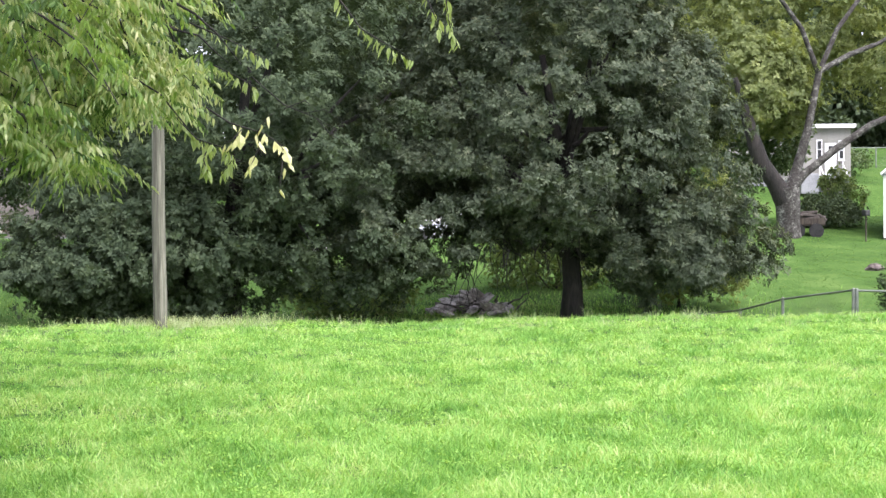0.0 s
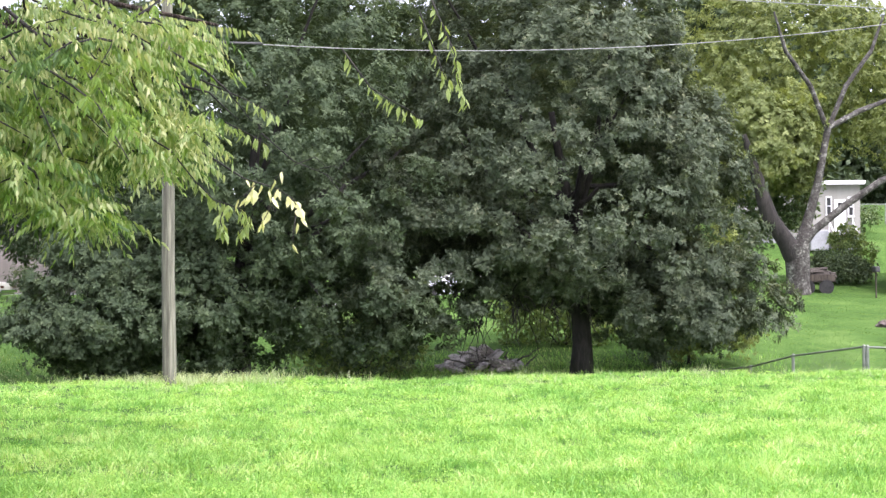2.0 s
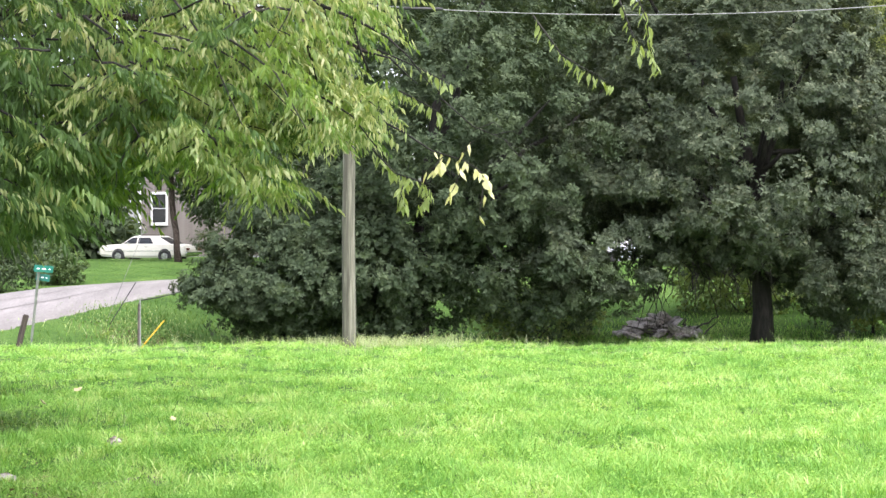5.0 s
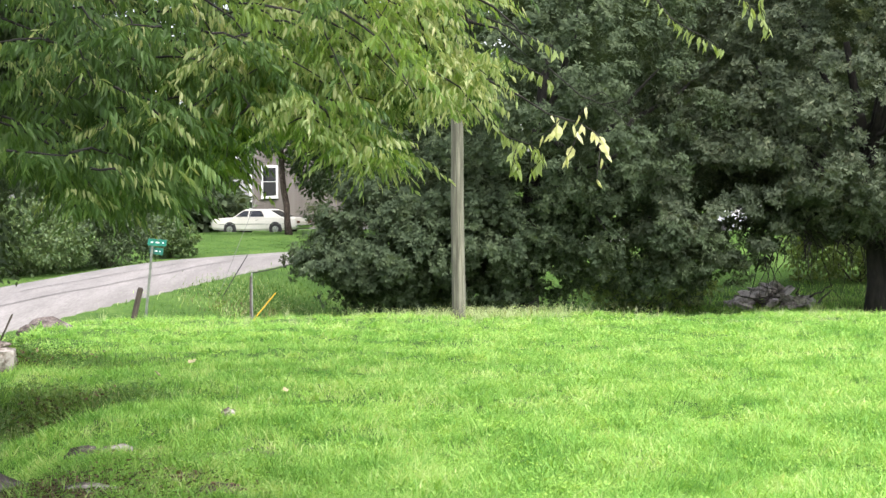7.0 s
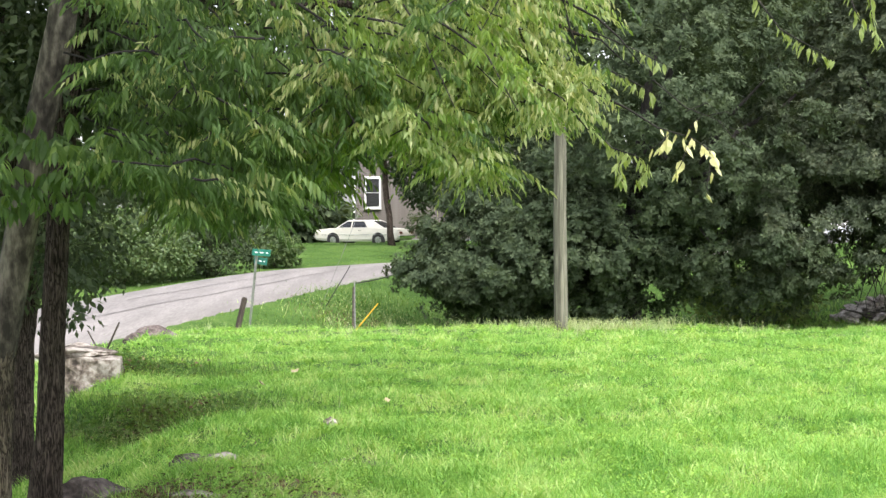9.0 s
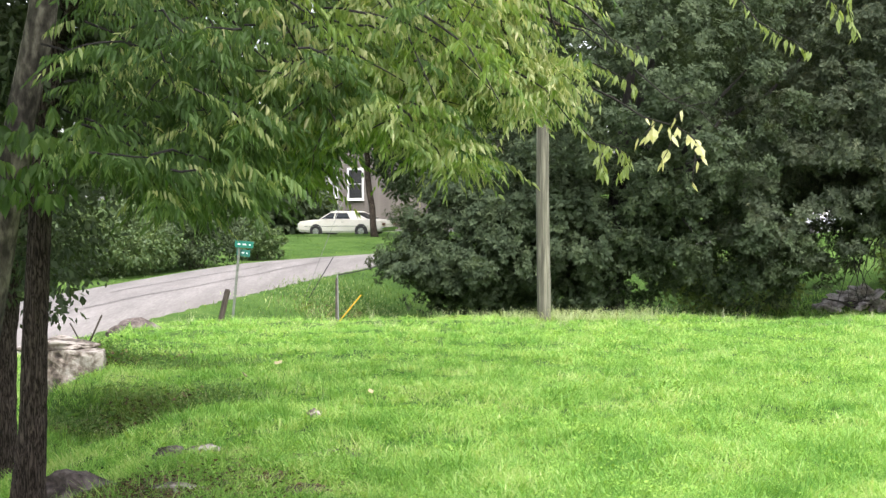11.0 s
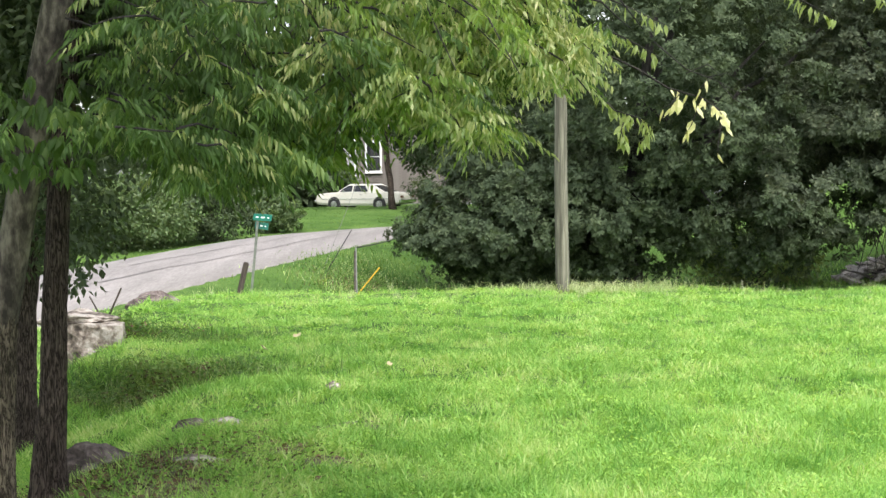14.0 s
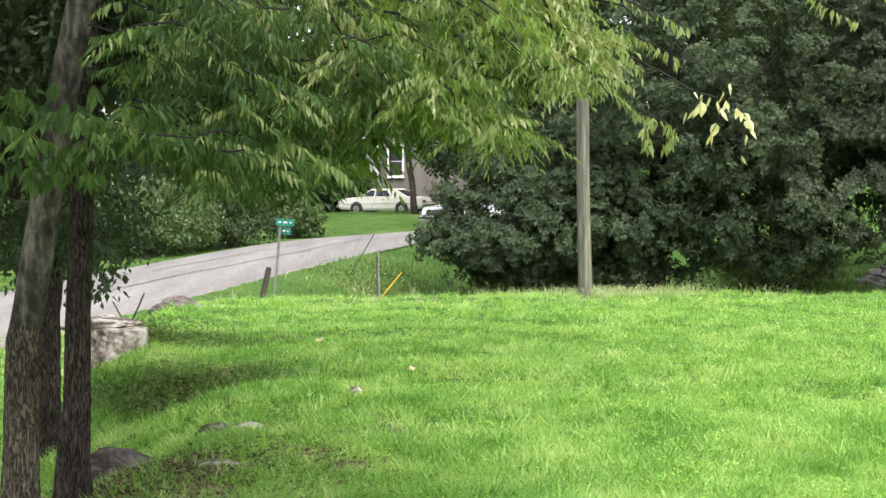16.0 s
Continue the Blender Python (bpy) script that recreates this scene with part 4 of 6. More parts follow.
    c2, d2 = ellipsoid_clumps(rng, 1150, (-2.5, 6.2, 5.5), (2.5, 2.7, 1.5), lambda x, y: 4.2 + 0 * x, 0.2)
    c, d = np.concatenate([c, c2]), np.concatenate([d, d2])
    v, f = clump_leaves(rng, c - np.array(off), np.full(len(c), 0.35), 26, 0.1, d)
    link_mesh("crown", v, f, M["near_leaf"], e, "unseen overhead leaves added to shade the lawn and boughs")["kind"] = "stuff"
    return stem


stem = near_trees()


def rough_stone(size, seed, detail=3, jag=0.22):
    """A broken stone: a ball cut by planes, then roughened."""
    rng = random.Random(seed)
    bm = bmesh.new()
    bmesh.ops.create_icosphere(bm, subdivisions=detail, radius=1.0)
    cuts = [(Vector((rng.uniform(-1, 1), rng.uniform(-1, 1), rng.uniform(-0.6, 1))).normalized(), rng.uniform(0.42, 0.75)) for _ in range(11)]
    for v in bm.verts:
        p = v.co.copy()
        for n, d in cuts:
            h = p.dot(n)
            if h > d:
                p -= n * (h - d) * 0.92
        p += p.normalized() * (noise.noise(p * 2.6 + Vector((seed, 0, 0))) * jag + noise.noise(p * 7 + Vector((0, seed, 0))) * jag * 0.35)
        v.co = Vector((p.x * size[0], p.y * size[1], p.z * size[2])) * 0.62
    return bm


def block_stone(size, seed):
    """A squared, broken block of stone with worn arrises and ledges."""
    bm = bmesh.new()
    bmesh.ops.create_cube(bm, size=1.0)
    bmesh.ops.subdivide_edges(bm, edges=bm.edges[:], cuts=9, use_grid_fill=True)
    for v in bm.verts:
        p = v.co * 2
        r = max(abs(p.x), abs(p.y), abs(p.z))
        q = p.lerp(p.normalized() * r, 0.16)
        s = Vector((seed * 3.1, 0, 0))
        q += Vector((noise.noise(p * 1.1 + s), noise.noise(p * 1.1 + s + Vector((5, 0, 0))), noise.noise(p * 1.1 + s + Vector((0, 5, 0))))) * 0.15
        q += p.normalized() * (0.08 * noise.noise(p * 3.5 + s) + 0.05 * noise.noise(p * 9 + s))
        v.co = Vector((q.x * size[0], q.y * size[1], q.z * size[2])) * 0.5
    return bm


def stone(name, at, size, mat, label, seed, turn=0.0, sink=0.3, group="", z=None, block=False):
    ob = part(name, block_stone(size, seed) if block else rough_stone(size, seed), mat)
    zz = on_ground(at[0], at[1]) if z is None else z
    ob.matrix_basis = pose(at[0], at[1], zz + size[2] * (0.5 - sink), 0, 0, turn)
    return tagged(ob, label, "rock", group)


# ---- neighbouring trunks ----
def second_trunks():
    o = Vector((-2.5, 8.6, on_ground(-2.5, 8.6)))
    e = thing("shade_tree", Matrix.Translation(o), "leaning tree with pale patchy bark and rough foot", "tree")
    stem("trunk", [(-2.42, 8.6, -0.3), (-2.40, 8.6, 0.0), (-2.385, 8.6, 0.4), (-2.365, 8.6, 0.85), (-2.335, 8.6, 1.0)], [0.125, 0.094, 0.086, 0.082, 0.072], M["foot_bark"], e, 72, o)
    stem("stem", [(-2.375, 8.6, 0.6), (-2.365, 8.6, 0.85), (-2.255, 8.6, 1.44), (-2.12, 8.6, 2.16), (-2.02, 8.6, 2.6), (-1.9, 8.6, 3.4), (-1.6, 8.5, 5.0)], [0.066, 0.079, 0.08, 0.076, 0.072, 0.065, 0.04], M["pale_bark"], e, 40, o, 0.05)
    rng = np.random.default_rng(31)
    c, d = ellipsoid_clumps(rng, 120, (-1.8, 8.6, 4.9), (2.0, 2.0, 1.2))
    v, f = clump_leaves(rng, c - np.array(o), np.full(len(c), 0.35), 26, 0.1, d)
    link_mesh("crown", v, f, M["near_leaf"], e)["kind"] = "stuff"
    n = 95
    u = rng.uniform(-0.335, -0.222, n)
    vv = rng.uniform(0.012, 0.068, n)
    dd = rng.uniform(7.4, 8.5, n)
    pl = np.stack([u * dd, dd, 1.6 + vv * dd], -1) - np.array(o)
    v, f = spray_leaves(rng, (pl, rng.uniform(0, 6.28, n)), 7, 0.092, 0.038)
    link_mesh("crown", v, f, M["near_leaf"], e, "green leaves hanging before the trunks")["kind"] = "stuff"

    o = Vector((-3.64, 14.0, on_ground(-3.64, 14.0)))
    e = thing("shade_tree", Matrix.Translation(o), "dark slim tree with broad dark green leaves", "tree")
    stem("trunk", [(-3.66, 14, -0.8), (-3.64, 14, -0.16), (-3.62, 14, 0.6), (-3.55, 14, 1.16), (-3.4, 14, 2.4), (-3.2, 14, 4.2)], [0.13, 0.09, 0.08, 0.075, 0.07, 0.05], M["bark"], e, 14, o)
    n = 620
    u = rng.uniform(-0.36, -0.155, n)
    lo = np.interp(u, [-0.33, -0.25, -0.228, -0.211, -0.195, -0.165], [-0.03, -0.05, -0.062, -0.03, 0.02, 0.032])
    vv = lo + (0.26 - lo) * rng.random(n) ** 0.9
    dd = rng.uniform(12.6, 15.5, n)
    c = np.stack([u * dd, dd, 1.6 + vv * dd], -1) - np.array(o)
    v, f = clump_leaves(rng, c, np.full(n, 0.3), 72, 0.075, unit(rng.normal(size=(n, 3)) + np.array([0, -0.6, 0.2])), 0.6)
    link_mesh("crown", v, f, M["dark_leaf"], e, "dark broad leaves hanging low")["kind"] = "stuff"
    # unseen mass overhead, added to keep sky light off the leaves below
    c, d = ellipsoid_clumps(rng, 420, (-4.9, 12.6, 5.3), (3.0, 4.0, 1.5), None, 0.2)
    v, f = clump_leaves(rng, c - np.array(o), np.full(len(c), 0.5), 30, 0.14, d)
    link_mesh("crown", v, f, M["dark_leaf"], e, "unseen leaf mass added to block sky light")["kind"] = "stuff"
    for q in ((-2.6, 13.6, 2.2), (-2.3, 13.4, 2.0), (-3.9, 13.4, 2.6)):
        v, f = tube([p - o for p in bent((-3.5, 14, 1.9), q, 6, 0.06, random.Random(5), -0.1)], [0.035, 0.03, 0.024, 0.018, 0.012, 0.006], 6)
        link_mesh("limb", v, f, M["bark"], e, smooth=True)

    o = Vector((-3.5, 11.0, on_ground(-3.5, 11.0)))
    e = thing("shade_tree", Matrix.Translation(o), "dark upright trunk half hidden by leaves", "tree")
    stem("trunk", [(-3.55, 11, -0.9), (-3.52, 11, -0.3), (-3.4, 11, 1.0), (-3.14, 11, 2.1), (-3.03, 11, 2.9), (-2.9, 11, 4.6)], [0.14, 0.11, 0.1, 0.092, 0.085, 0.05], M["bark"], e, 14, o)
    stem("stem", [(-3.09, 11, 1.6), (-2.6, 11, 2.6), (-2.35, 11, 3.3), (-2.2, 11, 4.5)], [0.06, 0.062, 0.058, 0.03], M["bark"], e, 12, o)
    # crown enlarged westward, mostly out of view, to block sky light from there
    c, d = ellipsoid_clumps(rng, 480, (-4.9, 10.0, 4.4), (2.4, 3.4, 2.4), lambda x, y: 1.9 + 0.5 * np.abs(x + 5.5), 0.2)
    v, f = clump_leaves(rng, c - np.array(o), np.full(len(c), 0.4), 24, 0.11, d)
    link_mesh("crown", v, f, M["near_leaf"], e)["kind"] = "stuff"


second_trunks()


# ---- single leaves on bare twigs ----
def leaf_mesh(seed):
    rng = np.random.default_rng(seed)
    v, f = leaf_arrays(np.zeros((1, 3)), np.array([[1.0, 0, 0]]), np.array([[0, 1.0, 0]]), 1.0, (0.6 if seed < 2 else 0.36) + 0.12 * rng.random(), 0.15 + 0.1 * rng.random(), True)
    me = bpy.data.meshes.new("leaf")
    me.from_pydata([tuple(p) for p in v.tolist()], [], f.tolist())
    return me


def sprigs():
    tree = bpy.data.objects["shade_tree"]
    inv = tree.matrix_basis.inverted()
    rng = random.Random(44)
    kinds = []
    for s in range(4):
        me = leaf_mesh(s)
        me.materials.append(M["pale_leaf"] if s < 2 else M["yellow_leaf"])
        kinds.append(me)

    def sprig():
        holder = new("sprig")
        holder.parent = tree
        SPRIGS.append(holder)
        return holder

    def twig(pts, r0=0.006, on=tree):
        n = len(pts)
        v, f = tube([inv @ Vector(p) for p in pts], [r0 * (1 - 0.7 * i / (n - 1)) for i in range(n)], 6)
        link_mesh("twig", v, f, M["oak_bark"], on, smooth=True)

    def leaves_on(pts, count, size, kind, on=tree):
        for i in range(count):
            s = (i + 0.5) / count * (len(pts) - 1)
            a, b = Vector(pts[int(s)]), Vector(pts[min(int(s) + 1, len(pts) - 1)])
            p = inv @ (a.lerp(b, s - int(s)) + Vector((rng.uniform(-1, 1), rng.uniform(-1, 1), rng.uniform(-1, 0.3))) * 0.012)
            ob = new("leaf", kinds[rng.choice(kind)])
            ob.parent = on
            ob.matrix_basis = Matrix.LocRotScale(p, Euler((rng.uniform(-0.8, 0.8), rng.uniform(0.8, 1.5), rng.choice((0, math.pi)) + rng.uniform(-0.9, 0.9))), Vector((1, 1, 1)) * size * rng.uniform(0.7, 1.2))

    main = [(0.62, 8.0, 2.22), (0.8, 7.9, 2.12), (0.93, 7.85, 2.03), (1.08, 7.8, 1.98), (1.17, 7.8, 1.92)]
    pale = sprig()
    twig(main, 0.006, pale)
    leaves_on(main[2:], 9, 0.062, (0, 1), pale)
    for pts, n in ((((0.98, 7.83, 2.0), (0.93, 7.8, 1.95), (0.89, 7.8, 1.93)), 4), (((1.13, 7.8, 1.95), (1.18, 7.8, 1.89), (1.21, 7.8, 1.85)), 4),
                   (((1.08, 7.8, 1.98), (1.03, 7.8, 1.86), (1.0, 7.8, 1.81)), 4), (((1.17, 7.8, 1.9), (1.15, 7.8, 1.76), (1.15, 7.8, 1.71)), 2), (((1.05, 7.8, 1.99), (1.09, 7.8, 2.05), (1.13, 7.8, 2.08)), 2)):
        twig(pts, 0.003, pale)
        leaves_on(pts, n, 0.062, (0, 1), pale)
    for pts, n in ((((1.30, 7.6, 2.62), (1.42, 7.55, 2.44), (1.5, 7.5, 2.38), (1.58, 7.5, 2.34), (1.65, 7.5, 2.29)), 26),
                   (((1.72, 7.6, 2.85), (1.8, 7.5, 2.6), (1.82, 7.5, 2.46), (1.85, 7.5, 2.36)), 30), (((1.66, 7.6, 2.8), (1.74, 7.5, 2.52), (1.78, 7.5, 2.44)), 16),
                   (((0.6, 8.0, 2.05), (0.7, 7.9, 1.93), (0.8, 7.8, 1.89), (0.86, 7.8, 1.84), (0.8, 7.8, 1.76)), 44), (((0.75, 7.9, 1.9), (0.72, 7.8, 1.83), (0.74, 7.8, 1.77)), 26),
                   (((0.72, 8.0, 2.3), (0.85, 7.9, 2.22), (0.92, 7.85, 2.17)), 24), (((0.6, 8.0, 2.5), (0.8, 7.9, 2.4), (0.95, 7.8, 2.31)), 24)):
        holder = sprig()
        twig(pts, 0.004, holder)
        leaves_on(pts, n, 0.058, (2, 3, 3), holder)
    # bare dark branches in the canopy
    for pts, r in ((((0.0, 7.7, 2.85), (0.18, 7.5, 2.7), (0.33, 7.5, 2.62), (0.46, 7.5, 2.57), (0.49, 7.5, 2.44), (0.53, 7.5, 2.34)), 0.011),
                   (((-0.25, 7.5, 2.75), (-0.06, 7.4, 2.58), (0.04, 7.4, 2.4), (0.19, 7.4, 2.29), (0.32, 7.4, 2.21), (0.45, 7.4, 2.13), (0.56, 7.4, 1.99)), 0.009),
                   (((0.46, 7.5, 2.57), (0.61, 7.5, 2.49), (0.71, 7.5, 2.4), (0.81, 7.5, 2.27)), 0.007), (((0.5, 7.55, 2.43), (0.63, 7.55, 2.4), (0.7, 7.55, 2.33), (0.76, 7.55, 2.28)), 0.006),
                   (((0.05, 7.4, 2.5), (0.12, 7.4, 2.44), (0.17, 7.4, 2.35), (0.21, 7.4, 2.29)), 0.006), (((-0.2, 7.4, 2.17), (-0.11, 7.4, 2.15), (0.06, 7.4, 2.14)), 0.006),
                   (((0.33, 7.5, 2.62), (0.37, 7.5, 2.5), (0.39, 7.5, 2.37), (0.39, 7.5, 2.27)), 0.005),
                   (((-1.5, 7.6, 2.5), (-1.3, 7.5, 2.46), (-1.14, 7.4, 2.36), (-1.02, 7.4, 2.2)), 0.007), (((-0.7, 7.4, 2.55), (-0.52, 7.3, 2.42), (-0.4, 7.3, 2.25)), 0.006),
                   (((0.9, 7.9, 2.25), (1.05, 7.9, 2.12), (1.2, 7.9, 2.06), (1.3, 7.9, 2.0)), 0.0035), (((1.05, 7.9, 2.1), (1.15, 7.9, 2.14), (1.22, 7.9, 2.08)), 0.003),
                   (((1.15, 7.9, 2.08), (1.24, 7.9, 2.1), (1.33, 7.9, 2.04)), 0.0025), (((1.2, 7.9, 2.06), (1.27, 7.9, 1.98), (1.36, 7.9, 1.93)), 0.0025)):
        twig(pts, r)


M["pale_leaf"] = leaf_material("pale_yellow_leaves", [(0.0, (0.40, 0.46, 0.18)), (0.5, (0.58, 0.58, 0.32)), (1.0, (0.72, 0.68, 0.44))], 0.35, 0.5, 0.4)
sprigs()


# ---- utility pole and cables ----
def utility_pole():
    zg = on_ground(1.77, 30.0)
    e = thing("utility_pole", pose(1.77, 30.0, zg), "weathered grey-brown wooden utility pole on the lawn's crest", "pole")
    rng = random.Random(3)
    v, f = tube([(0.0 + 0.006 * math.sin(i), 0.004 * math.cos(1.7 * i), -0.4 + i * 0.5) for i in range(16)], [0.126 - 0.0022 * i for i in range(16)], 24, wobble=0.015, rng=rng)
    link_mesh("shaft", v, f, M["pole_wood"], e, smooth=True)
    part("bracket", box((0.06, 0.3, 0.08), (0.1, 0, 6.05), 0.01), M["galv"], e, "steel bracket")
    bm = bmesh.new()
    for k, (r, h) in enumerate(((0.05, 0.0), (0.065, 0.03), (0.045, 0.06), (0.06, 0.09), (0.03, 0.13))):
        bmesh.ops.create_cone(bm, cap_ends=True, segments=14, radius1=r, radius2=r * 0.8, depth=0.04, matrix=Matrix.Translation((0.16, 0, 6.06 + h)))
    part("insulator", bm, M["grey_block"], e, "grey insulator")


utility_pole()


def cable(name, a, b, sag, r, mat, label, n=40):
    a, b = Vector(a), Vector(b)
    pts = [a.lerp(b, i / (n - 1)) + Vector((0, 0, -sag * 4 * (i / (n - 1)) * (1 - i / (n - 1)))) for i in range(n)]
    v, f = tube([p - a for p in pts], r, 6)
    ob = link_mesh(name, v, f, mat, smooth=True)
    ob.matrix_basis = Matrix.Translation(a)
    return tagged(ob, label, "cable")


cable("overhead_cable", (1.93, 30.0, 5.72), (30, 30.0, 9.98), 1.5, 0.009, M["pale_wire"], "sagging grey overhead cable strung from the pole")
sleeve = cable("cable_sleeve", (2.75, 30.0, 5.66), (3.45, 30.0, 5.655), 0.0, 0.028, M["wire"], "dark splice sleeve on the overhead cable", 4)
cable("overhead_cable", (1.93, 30.0, 7.0), (46, 33, 6.6), 0.15, 0.009, M["pale_wire"], "thin upper cable strung from the pole")


# ---- rocks, rubble and litter ----
stone("boulder", (-4.55, 20.4), (0.92, 0.8, 0.6), M["rock"], "pale limestone boulder at the lawn's edge", 5, 8, 0.0, z=-0.60, block=True)
stone("boulder", (-4.68, 20.4), (0.86, 0.8, 0.2), M["rock"], "flat limestone cap lying on the boulder", 9, 5, 0.0, z=-0.06)
stone("boulder", (-4.4, 20.3), (1.0, 0.85, 0.5), M["rock"], "limestone slab under the boulder", 6, -6, 0.0, z=-1.12, block=True)
stone("boulder", (-5.0, 27.0), (0.92, 0.7, 0.44), M["dark_rock"], "low grey rock beside the lane", 7, 20, 0.3, z=-0.38)
stone("boulder", (-5.55, 26.0), (0.9, 0.5, 0.16), M["white_paint"], "flat pale concrete fragment by the lane", 8, 15, 0.3, z=-0.55)
stone("boulder", (-2.44, 11.3), (0.58, 0.44, 0.29), M["dark_rock"], "rough brown rock beside the trunk", 23, 25, 0.3)
stone("boulder", (-2.85, 11.9), (0.4, 0.4, 0.3), M["rock"], "grey rock beside the trunk", 10, 0, 0.3)
stone("boulder", (-2.0, 12.2), (0.25, 0.22, 0.2), M["dark_rock"], "small dark stone in the grass", 11, 0, 0.3)
stone("boulder", (-1.8, 12.28), (0.38, 0.22, 0.17), M["rock"], "flat grey stone in the grass", 12, 0, 0.35)
stone("boulder", (-1.66, 10.3), (0.4, 0.25, 0.12), M["rock"], "flat grey stone in the grass", 13, 0, 0.4)
stone("boulder", (-1.08, 14.0), (0.15, 0.12, 0.1), M["rock"], "small pale stone in the lawn", 14, 0, 0.2)
stone("boulder", (-2.85, 9.6), (0.5, 0.4, 0.4), M["dark_rock"], "dark rock between the trunks", 15, 0, 0.3)
stone("boulder", (28.2, 55.0), (0.75, 0.5, 0.3), M["dark_rock"], "grey rock lying in the far field", 16, 0, 0.3)
for i, (x, y, s) in enumerate(((-1.97, 20.0, 0.045), (-2.12, 18.0, 0.04), (-0.7, 15.95, 0.025))):
    bm = bmesh.new()
    bmesh.ops.create_grid(bm, x_segments=4, y_segments=4, size=s)
    for v in bm.verts:
        v.co.z = 0.05 * noise.noise(v.co * 12 + Vector((i, 0, 0))) + 0.03
    ob = part("paper_scrap", bm, M["litter"])
    ob.matrix_basis = pose(x, y, on_ground(x, y) + 0.06, 12, 8, 40 * i)
    tagged(ob, "crumpled pale paper scrap on the grass", "litter", "scraps on the lawn")


def rubble_heap():
    rng = random.Random(8)
    e = thing("rubble_heap", pose(12.0, 48.7, on_ground(12.0, 48.7) - 0.12), "heap of grey weathered rock and brush under the oak", "rock heap")
    for i in range(60):
        a, r = rng.uniform(0, 6.28), rng.random() ** 0.6
        x, y = 1.35 * r * math.cos(a), 0.8 * r * math.sin(a)
        h = 0.6 * (1 - r) * (1.0 if x < 0.3 else 0.6)
        s = rng.uniform(0.22, 0.6)
        ob = part("stone", rough_stone((s * 1.5, s, s * 0.4), 60 + i, 2, 0.35), M["grey_stone"], e)
        ob.matrix_basis = pose(x, y, h + 0.1, rng.uniform(-35, 35), rng.uniform(-30, 30), rng.uniform(0, 180))
    for i in range(9):
        a = Vector((rng.uniform(-1.3, 1.2), -0.7, rng.uniform(0.1, 0.5)))
        v, f = tube(bent(a, a + Vector((rng.uniform(-0.9, 0.9), 0.2, rng.uniform(-0.1, 0.4))), 5, 0.06, rng), [0.03, 0.028, 0.024, 0.018, 0.01], 6)
        link_mesh("stick", v, f, M["log"], e)


M["grey_stone"] = surface("grey_purple_stone", [(0.3, (0.15, 0.13, 0.118)), (0.5, (0.42, 0.38, 0.355)), (0.75, (0.68, 0.62, 0.58))], 2.5, 12, 0.9, 0, 0.9, 0.05)
rubble_heap()


# ---- the field beyond, with its buildings ----
def right_tree():
    x0, y0 = 29.1, 64.1
    o = Vector((x0, y0, on_ground(x0, y0)))
    e = thing("forked_tree", Matrix.Translation(o), "old forked tree with lichen-grey trunk and yellow-green crown", "tree")
    for name, pts, rad, mat in (
            ("trunk", [(29.95, 66, -0.2), (29.98, 66, 0.4), (29.95, 66, 1.5), (29.9, 66, 2.7)], [0.62, 0.5, 0.46, 0.5], "grey_bark"),
            ("limb", [(29.8, 66, 2.2), (29.3, 66, 3.0), (28.8, 66, 3.6), (28.5, 66, 4.3), (28.2, 66, 5.2), (27.6, 66, 7.0)], [0.42, 0.34, 0.32, 0.3, 0.25, 0.1], "oak_bark"),
            ("limb", [(30.0, 66, 2.4), (30.4, 66, 3.6), (30.85, 66, 5.0), (31.4, 66, 7.4)], [0.3, 0.2, 0.165, 0.13], "grey_bark"),
            ("limb", [(31.35, 66, 7.2), (30.6, 66, 9.0), (29.5, 66, 10.4), (29.0, 66, 12)], [0.11, 0.095, 0.08, 0.04], "grey_bark"),
            ("limb", [(31.35, 66, 7.2), (32.2, 66, 9.0), (33.4, 66, 10.5), (34.0, 66, 12)], [0.11, 0.095, 0.08, 0.04], "grey_bark"),
            ("limb", [(31.4, 66, 7.3), (32.8, 66, 8.0), (34.2, 66, 8.5), (36, 66, 9.6)], [0.12, 0.11, 0.08, 0.04], "grey_bark"),
            ("limb", [(30.1, 65.9, 2.7), (30.6, 65.8, 3.25), (31.9, 65.6, 4.2), (33.4, 65.4, 5.15), (35.3, 65.2, 5.9), (37, 65, 6.2)], [0.2, 0.16, 0.145, 0.125, 0.09, 0.05], "grey_bark")):
        stem(name, [(x - 0.029 * x, y - 1.9, z - 0.25 * max(0.0, 1 - z / 7) - (0.5 if z < 0 else 0)) for x, y, z in pts], rad, M[mat], e, 12, o, 0.07)
    rng = np.random.default_rng(51)
    P, D = [], []
    for c, r, n in (((31.5, 69.5, 10.8), (5.8, 3.0, 4.2), 520), ((28.6, 66.5, 7.2), (2.6, 2.4, 2.3), 120), ((36.0, 66.0, 7.2), (3.0, 2.2, 1.8), 110), ((28.4, 65.0, 7.0), (2.2, 1.2, 1.7), 120), ((29.6, 65.8, 6.3), (1.2, 0.8, 1.5), 80)):
        p, d = ellipsoid_clumps(rng, n, c, r)
        P.append(p)
        D.append(d)
    P, D = np.concatenate(P), np.concatenate(D)
    v, f = tuft_leaves(rng, P - np.array(o), rng.uniform(0.4, 0.95, len(P)), 90, 0.19, D, 0.5)
    link_mesh("crown", v, f, M["olive_leaf"], e)["kind"] = "stuff"
    p, d = ellipsoid_clumps(rng, 190, (28.3, 68.0, 5.2), (1.6, 1.5, 2.8))
    p2, d2 = ellipsoid_clumps(rng, 60, (30.4, 67.3, 4.7), (0.9, 0.6, 1.3))
    p, d = np.concatenate([p, p2]), np.concatenate([d, d2])
    v, f = clump_leaves(rng, p - np.array(o), rng.uniform(0.4, 0.7, len(p)), 60, 0.2, d)
